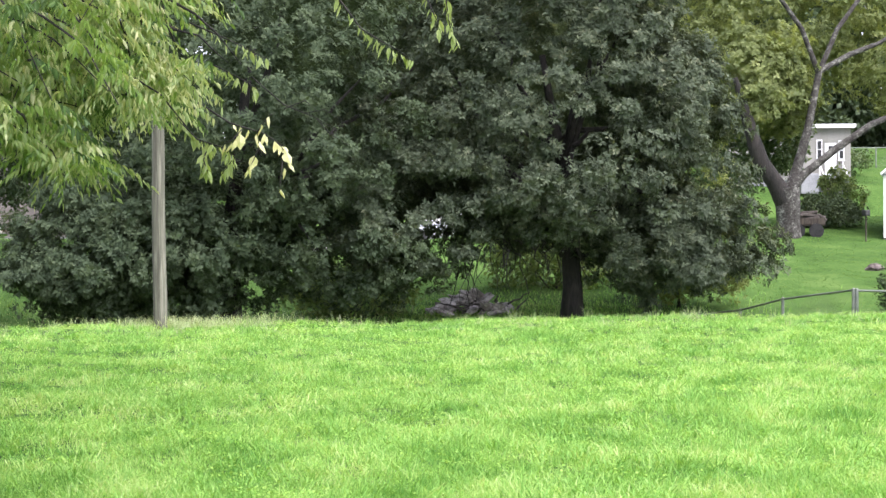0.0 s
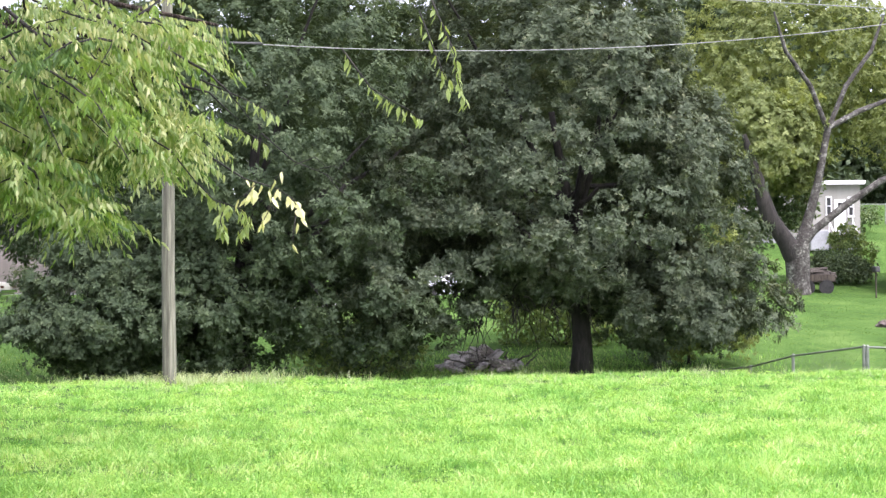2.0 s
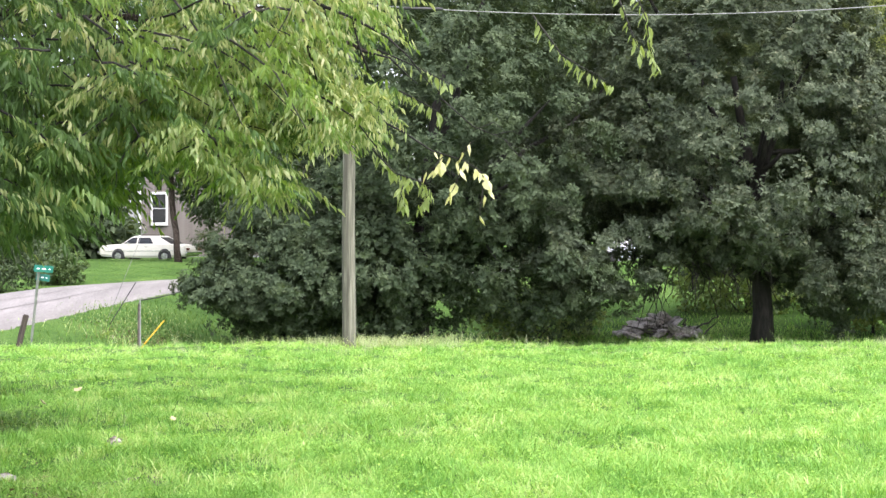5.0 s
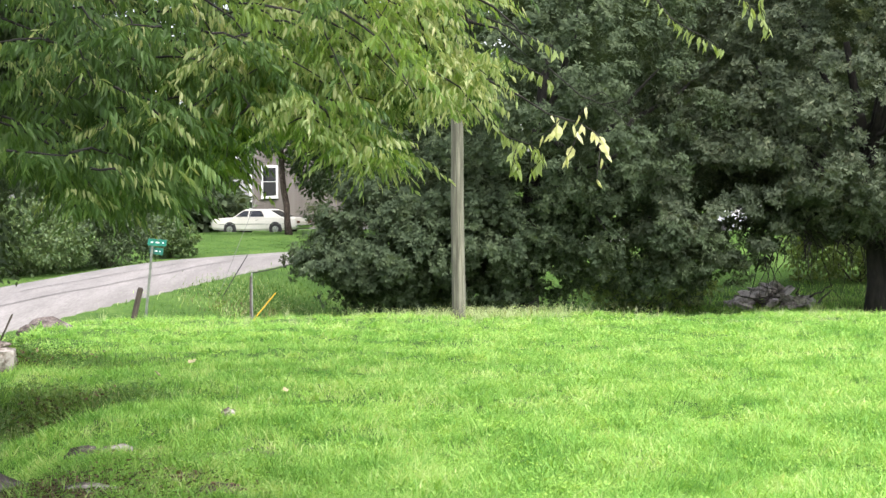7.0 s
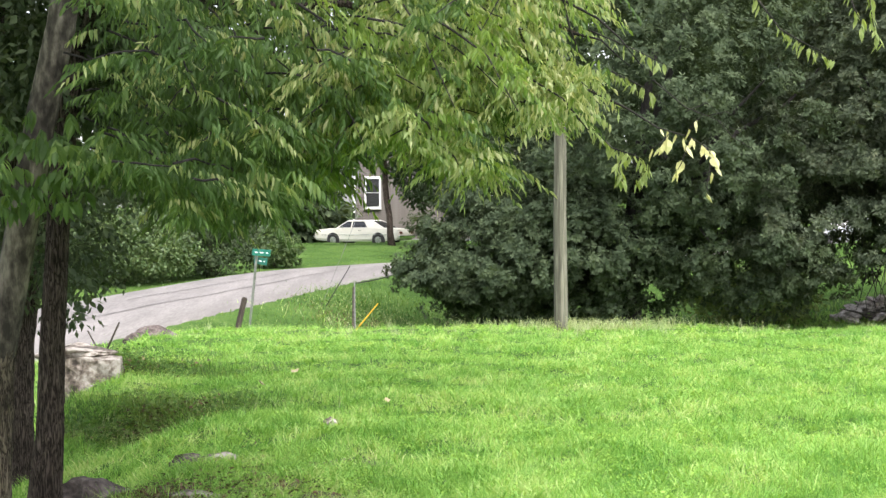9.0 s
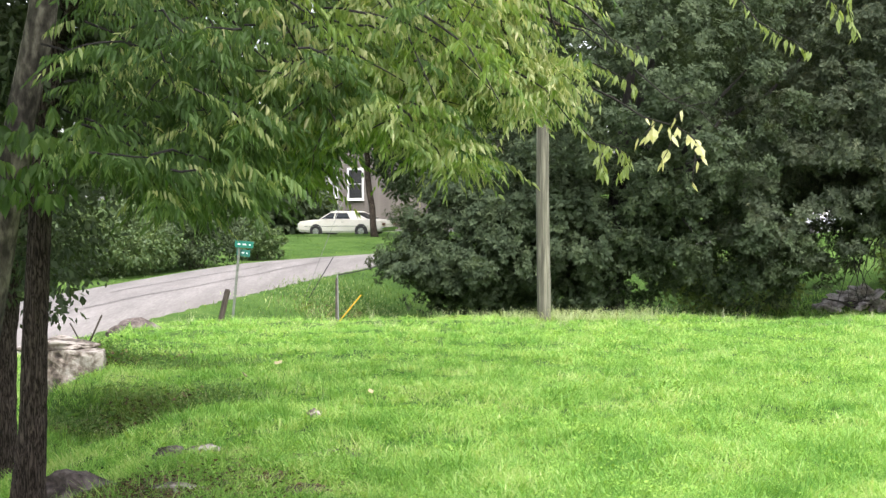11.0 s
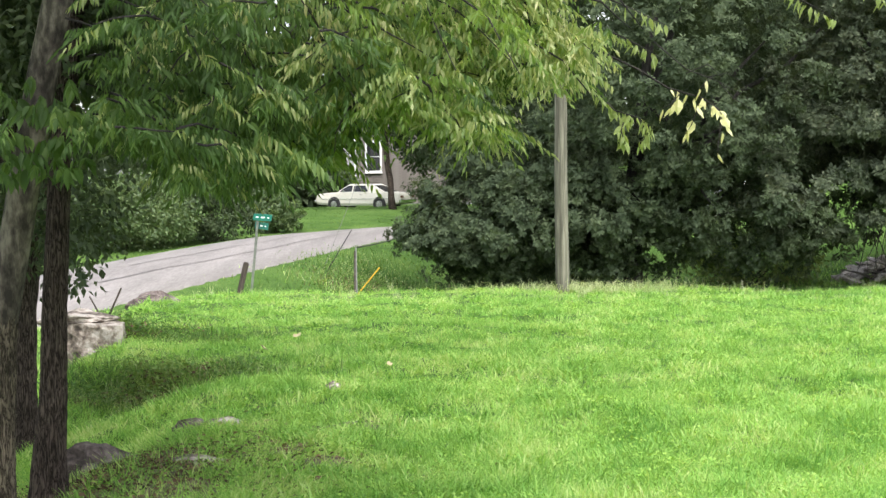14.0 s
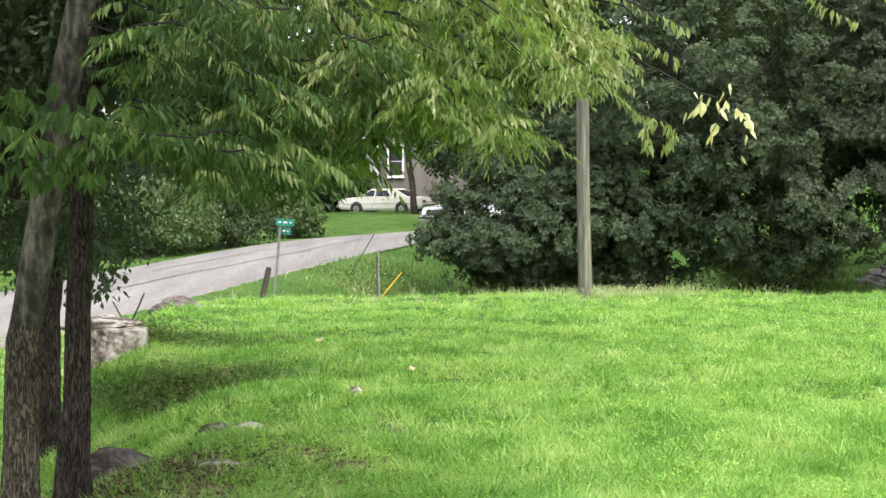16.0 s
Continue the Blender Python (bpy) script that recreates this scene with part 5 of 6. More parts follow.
    link_mesh("crown", v, f, M["hedge_leaf"], e, "darker lower foliage")["kind"] = "stuff"


right_tree()


def shrub(at, radii, n, leaf, leaf_len, label, seed, name="shrub", per=60, base=0.9, cone=False):
    rng = np.random.default_rng(seed)
    o = np.array([at[0], at[1], on_ground(*at)])
    e = thing(name, Matrix.Translation(Vector(o)), label, "shrub")
    p, d = ellipsoid_clumps(rng, n, (0, 0, radii[2] * base), radii, lambda x, y: 0.02 + 0 * x, 0.35)
    if cone:
        p[:, :2] *= np.clip(1.25 - p[:, 2:3] / (radii[2] * 2.0), 0.1, 1.2)
    v, f = clump_leaves(rng, p, rng.uniform(0.12, 0.3, len(p)) * max(radii), per, leaf_len, d)
    link_mesh("foliage", v, f, leaf, e)["kind"] = "stuff"
    for k in range(5):
        q = p[rng.integers(len(p))]
        v, f = tube(bent((rng.uniform(-0.1, 0.1), 0, -0.1), tuple(q), 5, 0.05, random.Random(seed + k)), [0.03, 0.025, 0.02, 0.014, 0.006], 6)
        link_mesh("branch", v, f, M["bark"], e)
    return e


shrub((32.2, 67.4), (1.7, 1.2, 0.72), 120, M["dark_leaf"], 0.14, "dark spreading evergreen shrub in the field", 61)
shrub((34.0, 69.6), (0.9, 0.8, 1.2), 55, M["light_leaf"], 0.16, "tall light green shrub behind the dark one", 62)
shrub((22.35, 41.0), (1.35, 1.2, 1.32), 210, M["dark_leaf"], 0.08, "dark conical cedar shrub by the fence gate", 63, cone=True, per=110)
shrub((-12.6, 63.0), (2.6, 2.0, 1.4), 330, M["hedge_leaf"], 0.15, "wild light green hedge across the lane", 64)
shrub((-9.6, 65.0), (2.0, 1.8, 1.5), 140, M["dark_leaf"], 0.17, "dark green bush across the lane", 65)
shrub((-7.6, 70), (1.0, 1.0, 0.9), 60, M["hedge_leaf"], 0.16, "small bush by the sedan", 66)
shrub((-16.8, 60), (3.0, 2.4, 2.2), 170, M["hedge_leaf"], 0.2, "wild green hedge across the lane", 67)
shrub((45.0, 92.0), (1.6, 1.2, 0.9), 60, M["hedge_leaf"], 0.2, "green shrub by the far fence", 68)
shrub((3.3, 47.5), (1.6, 1.2, 0.9), 70, M["light_leaf"], 0.16, "low undergrowth beneath the trees", 69)
shrub((8.2, 48.5), (2.2, 1.2, 0.8), 80, M["light_leaf"], 0.16, "low undergrowth beneath the trees", 70)
shrub((15.8, 53), (2.4, 1.2, 1.0), 80, M["light_leaf"], 0.18, "low undergrowth beneath the trees", 71)


def far_woods(name, spans, leaf, label, seed):
    rng = np.random.default_rng(seed)
    P, D = [], []
    for c, r, n in spans:
        p, d = ellipsoid_clumps(rng, n, c, r, None, 0.4, 0.25)
        P.append(p)
        D.append(d)
    P, D = np.concatenate(P), np.concatenate(D)
    v, f = clump_leaves(rng, P, rng.uniform(0.8, 1.8, len(P)), 60, 0.62, D)
    return tagged(link_mesh(name, v, f, leaf), label, "woods", kind="stuff")


far_woods("far_woods", [((x, 120 + 6 * math.sin(x), 10 + 3 * math.sin(1.7 * x)), (9, 6, 10), 600) for x in range(20, 120, 11)], M["dark_leaf"], "dark woods closing the field", 81)
far_woods("far_woods", [((x, 112 + 5 * math.sin(x), 7 + 2 * math.sin(1.3 * x)), (8, 5, 8), 110) for x in range(-52, -9, 9)] + [((4, 108, 8), (7, 5, 9), 90), ((16, 100, 7), (8, 5, 9), 110), ((-11, 97, 3), (3.6, 3, 4), 70), ((-9.6, 95, 2.2), (2.2, 2, 2.6), 110), ((-8.6, 99, 3.5), (1.6, 1.5, 3.2), 60)],
          M["dark_leaf"], "dark woods behind the lane and houses", 82)


def siding_wall(e, name, w, h, mat, at, board=0.115, depth=0.02, turn=0.0):
    """A wall of lapped boards with a solid core behind, facing -y."""
    wall = part(name, box((w, 0.12, h), (0, 0.06, h / 2)), mat, e)
    wall.matrix_basis = pose(*at, 0, 0, turn)
    bm = bmesh.new()
    vs = [bm.verts.new(c) for c in ((-w / 2, -0.006, 0), (w / 2, -0.006, 0), (w / 2, -depth, 0.0), (-w / 2, -depth, 0.0), (-w / 2, -0.004, board), (w / 2, -0.004, board))]
    bm.faces.new((vs[3], vs[2], vs[5], vs[4]))
    bm.faces.new((vs[0], vs[1], vs[2], vs[3]))
    bm.faces.new((vs[0], vs[3], vs[4]))
    bm.faces.new((vs[1], vs[5], vs[2]))
    bm.faces.new((vs[0], vs[4], vs[5], vs[1]))
    me = bpy.data.meshes.new("siding_board")
    bm.to_mesh(me)
    bm.free()
    me.materials.append(mat)
    for k in range(int(h / board)):
        b = new("siding_board", me)
        b.parent = wall
        b.location.z = k * board
    return wall


def sash_window(e, x, z, w, h, y, frame_mat, border=0.24):
    win = part("window", box((w + border, 0.06, h + border), (0, 0, 0), 0.008), frame_mat, e, "white sash window")
    win.matrix_basis = pose(x, y - 0.035, z)
    for s in (-1, 1):
        p = part("pane", box((w, 0.02, h / 2 - 0.05), (0, -0.035, s * h / 4), 0.004), M["glass"], win, "dark glass")
    part("sill", box((w + border + 0.06, 0.1, 0.05), (0, -0.05, -h / 2 - border / 2 - 0.01), 0.008), frame_mat, win)
    return win


def mobile_home():
    e = thing("mobile_home", pose(38.4, 85.0, 2.55, 0, 0, -14), "cream clapboard mobile home with grey skirting and flat roof", "house")
    part("skirting", box((7.0, 6.5, 0.8), (0, 3.3, 0.35)), M["grey_block"], e, "grey block skirting")
    siding_wall(e, "wall", 7.0, 2.9, M["siding_cream"], (0, 0, 0.72), 0.16)
    siding_wall(e, "wall", 6.6, 2.9, M["siding_cream"], (3.5, 3.3, 0.72), 0.16, 0.02, 90)
    part("wall", box((0.12, 6.4, 2.9), (-3.44, 3.4, 2.17)), M["siding_cream"], e)
    part("wall", box((6.7, 0.12, 2.9), (0, 6.5, 2.17)), M["siding_cream"], e)
    part("roof", box((7.5, 7.1, 0.16), (0, 3.2, 3.72), 0.03, pose(0, 0, 0, 1.5)), M["roof"], e, "pale metal roof")
    part("fascia", box((7.4, 0.08, 0.14), (0, -0.3, 3.56), 0.01), M["white_paint"], e)
    sash_window(e, 1.82, 2.35, 0.2, 0.95, -0.02, M["white_paint"], 0.12)
    sash_window(e, 3.0, 2.3, 0.2, 0.95, -0.02, M["white_paint"], 0.12)
    d = part("door", box((0.62, 0.05, 1.95), (0, 0, 0), 0.01), M["white_paint"], e, "white panel door")
    d.matrix_basis = pose(2.42, -0.05, 1.72)
    part("pane", box((0.22, 0.03, 0.26), (0, -0.03, 0.68), 0.005), M["glass"], d)
    part("handle", box((0.05, 0.05, 0.05), (0.24, -0.05, -0.1), 0.01), M["chrome"], d)
    for k in range(4):
        part("step", box((1.3, 0.3, 0.17), (2.42, -0.35 - 0.28 * k, 0.72 - 0.17 * k), 0.01), M["dark_wood"], e)
    for s in (1.8, 3.05):
        part("rail", box((0.05, 1.2, 0.05), (s, -0.75, 1.25), 0.008, pose(0, 0, 0, 28)), M["white_paint"], e)
        part("post", box((0.06, 0.06, 1.0), (s, -0.25, 1.2), 0.008), M["white_paint"], e)
    part("tank", box((1.0, 0.6, 1.1), (1.15, -0.6, 0.5), 0.08), M["grey_block"], e, "grey utility box")


mobile_home()


def rusty_barrel():
    e = thing("burn_barrel", pose(40.3, 80.0, on_ground(40.3, 80)), "rusty brown steel burn barrel in the field", "barrel")
    v, f = tube([(0, 0, 0), (0, 0, 0.02), (0, 0, 0.28), (0, 0, 0.3), (0, 0, 0.32), (0, 0, 0.58), (0, 0, 0.6), (0, 0, 0.62), (0, 0, 0.88)],
                [0.28, 0.3, 0.3, 0.315, 0.3, 0.3, 0.315, 0.3, 0.3], 20, False)
    link_mesh("drum", v, f, M["rust"], e)
    v, f = tube([(0, 0, 0.86), (0, 0, 0.9)], [0.31, 0.31], 20, False)
    link_mesh("rim", v, f, M["rust"], e)
    part("bottom", box((0.4, 0.4, 0.02), (0, 0, 0.02)), M["rust"], e)


rusty_barrel()


def log_cart():
    e = thing("log_cart", pose(30.1, 64.7, on_ground(30.1, 64.7) - 0.1, 0, 0, -25), "old wooden cart stacked with split logs by the tree", "cart")
    part("bed", box((1.6, 1.0, 0.1), (0, 0, 0.55), 0.015), M["dark_wood"], e)
    part("side_panel", box((1.6, 0.06, 0.26), (0, -0.5, 0.68), 0.01), M["dark_wood"], e)
    part("side_panel", box((1.6, 0.06, 0.26), (0, 0.5, 0.75), 0.01), M["log"], e)
    rng = random.Random(2)
    for s in (-0.3, 0.45):
        v, f = tube([(s, -0.62, 0.3), (s, -0.45, 0.3)], [0.3, 0.3], 20)
        link_mesh("wheel", v, f, M["rubber"], e)
    for k in range(22):
        a = (rng.uniform(-0.75, 0.2), rng.uniform(-0.45, 0.45), 0.66 + 0.36 * rng.random())
        v, f = tube([a, (a[0] + rng.uniform(0.5, 0.9), a[1] + rng.uniform(-0.15, 0.15), a[2] + rng.uniform(-0.1, 0.1))], [0.075, 0.07], 7, wobble=0.15, rng=rng)
        link_mesh("log", v, f, M["log"], e)


log_cart()


def white_shed():
    e = thing("white_shed", pose(34.8, 62.0, on_ground(33, 62), 0, 0, -28) @ Matrix.Diagonal((1, 1, 1.2, 1)), "white painted metal shed with a steep gable roof", "shed")
    for at, size in (((0, 0.05, 1.15), (4.6, 0.1, 2.3)), ((0, 3.95, 1.15), (4.6, 0.1, 2.3)), ((-2.25, 2.0, 1.15), (0.1, 3.8, 2.3)), ((2.25, 2.0, 1.15), (0.1, 3.8, 2.3))):
        part("wall", box(size, at, 0.01), M["white_paint"], e)
    for y in (0.05, 3.95):
        bm = bmesh.new()
        pts = [(-2.3, -0.05, 2.3), (2.3, -0.05, 2.3), (0, -0.05, 4.1)]
        a = [bm.verts.new((p[0], p[1] + y, p[2])) for p in pts]
        b = [bm.verts.new((p[0], p[1] + y + 0.1, p[2])) for p in pts]
        bm.faces.new(a)
        bm.faces.new(b[::-1])
        for i in range(3):
            bm.faces.new((a[i], a[(i + 1) % 3], b[(i + 1) % 3], b[i]))
        part("gable", bm, M["white_paint"], e)
    for s in (-1, 1):
        part("roof", box((3.05, 4.5, 0.08), (s * 1.2, 2.0, 3.22), 0.01, pose(0, 0, 0, 0, s * 38)), M["white_paint"], e, "white roof sheet")
    part("trim", box((4.7, 0.06, 0.07), (0, -0.04, 2.27), 0.008), M["grey_block"], e, "grey trim")
    part("sill_board", box((4.6, 0.05, 0.16), (0, -0.03, 0.06), 0.008), M["log"], e, "stained foot board")
    part("vent", box((0.5, 0.06, 0.12), (-1.55, -0.04, 2.05), 0.01), M["grey_block"], e)


white_shed()


def box_post():
    e = thing("mailbox", pose(31.6, 62.3, on_ground(31.6, 62.3)), "small dark box on a thin post by the shed", "mailbox")
    part("post", box((0.05, 0.05, 1.1), (0, 0, 0.55), 0.01), M["dark_wood"], e)
    part("box", box((0.22, 0.35, 0.24), (0, 0, 1.15), 0.05), M["wire"], e)


box_post()


def chain_fence(name, tops, height, label, mesh_step=0.09, wire_r=0.003):
    """Posts, top rail and woven wire between the tops given."""
    o = Vector(tops[0])
    e = thing(name, Matrix.Translation(o), label, "fence")
    for p in tops:
        p = Vector(p) - o
        v, f = tube([p + Vector((0, 0, -height - 0.3)), p + Vector((0, 0, 0.03)), p + Vector((0, 0, 0.06))], [0.045, 0.045, 0.02], 10)
        link_mesh("post", v, f, M["galv"], e)
    for a, b in zip(tops, tops[1:]):
        a, b = Vector(a) - o, Vector(b) - o
        v, f = tube([a, b], 0.028, 8)
        link_mesh("rail", v, f, M["galv"], e)
        run = (b - a).length
        tubes = []
        n = int((run + height) / mesh_step)
        for s in (-1, 1):
            for i in range(n):
                u0 = i * mesh_step
                lo, hi = (u0 - height, u0) if s > 0 else (u0, u0 - height)
                q = []
                for uu, hh in ((lo, -height), (hi, 0.0)):
                    q.append((uu, hh))
                (ua, ha), (ub, hb) = q
                if not (0 <= ua <= run and 0 <= ub <= run):
                    continue
                tubes.append(tube([a.lerp(b, ua / run) + Vector((0, 0, ha)), a.lerp(b, ub / run) + Vector((0, 0, hb))], wire_r, 3, False))
        if tubes:
            v, f = join_tubes(tubes)
            link_mesh("wire_mesh", v, f, M["galv"], e)["kind"] = "stuff"
    return e


chain_fence("chain_link_fence", [(19.93, 40.0, -0.44), (19.33, 43.0, -0.8), (18.93, 45.0, -1.2), (18.4, 47.3, -1.45)], 1.15, "galvanised chain-link fence running down the valley")
chain_fence("chain_link_gate", [(20.0, 39.95, -0.45), (20.85, 39.3, -0.47)], 1.15, "narrow chain-link gate beside the fence")
chain_fence("chain_link_fence", [(20.95, 39.25, -0.45), (23.5, 37.5, -0.5), (26.5, 35.5, -0.5)], 1.15, "galvanised chain-link fence beyond the gate")
chain_fence("chain_link_fence", [(41.0 + 3 * i, 96 + 0.4 * i, on_ground(41 + 3 * i, 96 + 0.4 * i) + 1.25) for i in range(9)], 1.25, "far chain-link fence at the woods' edge", 0.18, 0.006)


# ---- across the lane ----
def siding_house():
    e = thing("siding_house", pose(0.0, 104.0, 0.3), "brown-grey clapboard house with white sash windows", "house")
    siding_wall(e, "wall", 13.0, 6.4, M["siding_brown"], (0, 0, 0.2), 0.16, 0.025)
    siding_wall(e, "wall", 9.0, 6.4, M["siding_brown"], (-6.5, 4.5, 0.2), 0.16, 0.025, -90)
    part("wall", box((0.15, 9, 6.4), (6.42, 4.6, 3.4)), M["siding_brown"], e)
    part("wall", box((12.8, 0.15, 6.4), (0, 9, 3.4)), M["siding_brown"], e)
    part("corner_board", box((0.16, 0.16, 6.4), (-6.5, -0.02, 3.4), 0.01), M["white_paint"], e, "white corner board")
    part("footing", box((13.0, 9.0, 0.6), (0, 4.5, -0.1)), M["grey_block"], e)
    for s in (-1, 1):
        part("roof", box((14.2, 5.9, 0.2), (0, 4.5 + s * 2.35, 7.7), 0.02, pose(0, 0, 0, -s * 30)), M["grey_block"], e, "grey shingle roof")
    for x in (-5.35, 1.5, 4.6):
        sash_window(e, x, 3.05, 0.78, 1.75, -0.03, M["white_paint"])


siding_house()


def sedan(name, m, paint, label, vintage=True):
    """A four-door car, front towards +x: body, glass, wheels, bumpers."""
    e = thing(name, m, label, "car")
    half = 0.92

    def loft(stations, mat, nm, lab=""):
        bm = bmesh.new()
        rings = []
        for x, z0, z1, w0, w1 in stations:
            zs = z0 + (z1 - z0) * 0.55
            ring = [(x, -w0 * 0.93, z0), (x, -w0, z0 + 0.12), (x, -w0, zs), (x, -w1, z1 - 0.03), (x, -w1 * 0.9, z1), (x, w1 * 0.9, z1), (x, w1, z1 - 0.03), (x, w0, zs), (x, w0, z0 + 0.12), (x, w0 * 0.93, z0)]
            rings.append([bm.verts.new(p) for p in ring])
        for a, b in zip(rings, rings[1:]):
            for i in range(10):
                j = (i + 1) % 10
                bm.faces.new((a[i], a[j], b[j], b[i]))
        bm.faces.new(rings[0])
        bm.faces.new(rings[-1][::-1])
        return part(nm, bm, mat, e, lab, smooth=False)

    loft([(-2.6, 0.42, 0.72, 0.80, 0.76), (-2.52, 0.32, 0.9, 0.88, 0.84), (-1.6, 0.26, 0.96, half, 0.88), (-0.6, 0.24, 0.98, half, 0.89), (0.9, 0.24, 0.97, half, 0.89), (1.7, 0.26, 0.95, half, 0.87), (2.45, 0.32, 0.88, 0.89, 0.84), (2.56, 0.42, 0.74, 0.84, 0.78)], paint, "body")
    # cabin: pillars and roof
    bm = bmesh.new()
    low = [(-1.68, -0.86), (1.25, -0.86), (1.25, 0.86), (-1.68, 0.86)]
    top = [(-0.82, -0.66), (0.62, -0.66), (0.62, 0.66), (-0.82, 0.66)]
    a = [bm.verts.new((x, y, 0.95)) for x, y in low]
    b = [bm.verts.new((x, y, 1.36)) for x, y in top]
    c = [bm.verts.new((x * 0.86 - 0.04, y * 0.9, 1.40)) for x, y in top]
    for i in range(4):
        j = (i + 1) % 4
        bm.faces.new((a[i], a[j], b[j], b[i]))
        bm.faces.new((b[i], b[j], c[j], c[i]))
    bm.faces.new(c)
    part("roof", bm, paint, e)

    def pane(p, lab="dark side glass"):
        bm = bmesh.new()
        q = [Vector(v) for v in p]
        n = (q[1] - q[0]).cross(q[2] - q[0]).normalized() * 0.012
        f0 = [bm.verts.new(v + n) for v in q]
        f1 = [bm.verts.new(v - n) for v in q]
        bm.faces.new(f0)
        bm.faces.new(f1[::-1])
        for i in range(len(q)):
            j = (i + 1) % len(q)
            bm.faces.new((f0[i], f1[i], f1[j], f0[j]))
        part("window", bm, M["glass"], e, lab)

    for s in (-1, 1):
        yl, yh = s * 0.855, s * 0.685
        pane([(-0.68, yl, 1.0), (0.24, yl, 1.0), (0.24, yh, 1.31), (-0.42, yh, 1.31)])
        pane([(0.33, yl, 1.0), (1.06, yl, 1.0), (0.62, yh, 1.31), (0.33, yh, 1.31)])
    pane([(1.24, -0.78, 0.985), (1.24, 0.78, 0.985), (0.68, 0.6, 1.33), (0.68, -0.6, 1.33)], "windscreen")
    pane([(-1.66, -0.7, 0.985), (-1.66, 0.7, 0.985), (-0.9, 0.5, 1.32), (-0.9, -0.5, 1.32)], "rear window")
    for x in (-1.38, 1.38):
        for s in (-1, 1):
            v, f = tube([(x, s * 0.80, 0.34), (x, s * 0.924, 0.34)], [0.385, 0.385], 24)
            link_mesh("wheel_arch", v, f, M["wire"], e, "dark wheel arch")
            w = new("wheel")
            w.parent = e
            w.matrix_basis = pose(x, s * 0.85, 0.32)
            v, f = tube([(0, -0.1, 0), (0, -0.085, 0), (0, 0.085, 0), (0, 0.1, 0)], [0.29, 0.32, 0.32, 0.29], 24)
            link_mesh("tyre", v, f, M["rubber"], w)
            v, f = tube([(0, s * 0.09, 0), (0, s * 0.108, 0), (0, s * 0.115, 0)], [0.19, 0.185, 0.08], 20)
            link_mesh("rim", v, f, M["galv"], w, "steel wheel rim")
            for k in range(5):
                a = 2 * math.pi * k / 5
                part("spoke", box((0.05, 0.02, 0.14), (math.cos(a) * 0.1, s * 0.118, math.sin(a) * 0.1), 0.006, pose(0, 0, 0, 0, 90 - math.degrees(a))), M["chrome"], w)
    for x, nm in ((2.6, "front_bumper"), (-2.63, "rear_bumper")):
        part(nm, box((0.12, 1.8, 0.15), (x, 0, 0.48), 0.03), M["chrome"], e, "chrome bumper")
    part("grille", box((0.05, 1.1, 0.2), (2.565, 0, 0.69), 0.01), M["wire"], e, "dark grille")
    for s in (-1, 1):
        v, f = tube([(2.52, s * 0.68, 0.69), (2.6, s * 0.68, 0.69)], [0.1, 0.085], 16)
        link_mesh("headlight", v, f, M["letter"], e, "round pale headlight")
        part("tail_light", box((0.04, 0.3, 0.12), (-2.62, s * 0.66, 0.7), 0.01), M["rust"], e, "red tail light")
        part("door_handle", box((0.14, 0.02, 0.03), (-0.25, s * 0.91, 0.82), 0.005), M["chrome"], e)
        part("side_trim", box((4.2, 0.012, 0.03), (0, s * 0.926, 0.6), 0.003), M["chrome"], e)
        part("mirror", box((0.1, 0.14, 0.09), (0.75, s * 0.98, 1.02), 0.02), M["chrome"], e)
    return e


parked = sedan("sedan_car", pose(-5.25, 92.0, on_ground(-5.25, 92.0) - 0.1, 0, 0, 155), M["car_white"], "cream white old four-door sedan parked on the grass")
passing = sedan("passing_car", pose(24, 76, 0.3), M["car_silver"], "silver car driving along the lane")


def ivy_trunk():
    x, y = -3.47, 83.5
    o = Vector((x, y, on_ground(x, y)))
    e = thing("yard_tree", Matrix.Translation(o), "dark slim tree before the clapboard house", "tree")
    v, f = tube(bent((0.1, 0, -0.2), (-0.4, 0, 5.5), 8, 0.05, random.Random(4)), [0.22, 0.17, 0.155, 0.15, 0.14, 0.13, 0.1, 0.07], 12, wobble=0.08, rng=random.Random(4))
    link_mesh("trunk", v, f, M["bark"], e, smooth=True)
    rng = np.random.default_rng(91)
    p, d = ellipsoid_clumps(rng, 160, (-0.3, 0, 6.0), (3.6, 2.5, 2.4), lambda x, y: 4.0 + 0.2 * np.abs(x))
    p2, d2 = ellipsoid_clumps(rng, 110, (2.3, 1, 3.4), (2.0, 1.8, 1.7))
    p, d = np.concatenate([p, p2]), np.concatenate([d, d2])
    v, f = clump_leaves(rng, p, rng.uniform(0.4, 0.8, len(p)), 60, 0.24, d)
    link_mesh("crown", v, f, M["dark_leaf"], e)["kind"] = "stuff"


ivy_trunk()


def street_sign():
    x, y = -4.76, 38.0
    e = thing("street_sign", pose(x, y, on_ground(x, y), 0, 6, 0), "leaning steel post with two green street name blades", "sign")
    top = 0.98 - on_ground(x, y)
    v, f = tube([(0, 0, -0.2), (0, 0, top - 0.1)], 0.03, 10)
    link_mesh("post", v, f, M["galv"], e, "galvanised post")
    for k, (turn, z) in enumerate(((42, top - 0.05), (-48, top - 0.24))):
        b = part("blade", box((0.5, 0.012, 0.15), (0, 0, 0), 0.005), M["green_sign"], e, "green name blade")
        b.matrix_basis = pose(0.1, 0, z, 0, 0, turn)
        for j, (w, xx) in enumerate(((0.07, -0.15), (0.1, 0.0), (0.05, 0.15))):
            part("lettering", box((w, 0.006, 0.03), (xx, -0.01, 0), 0.002), M["letter"], b, "white bar")


street_sign()


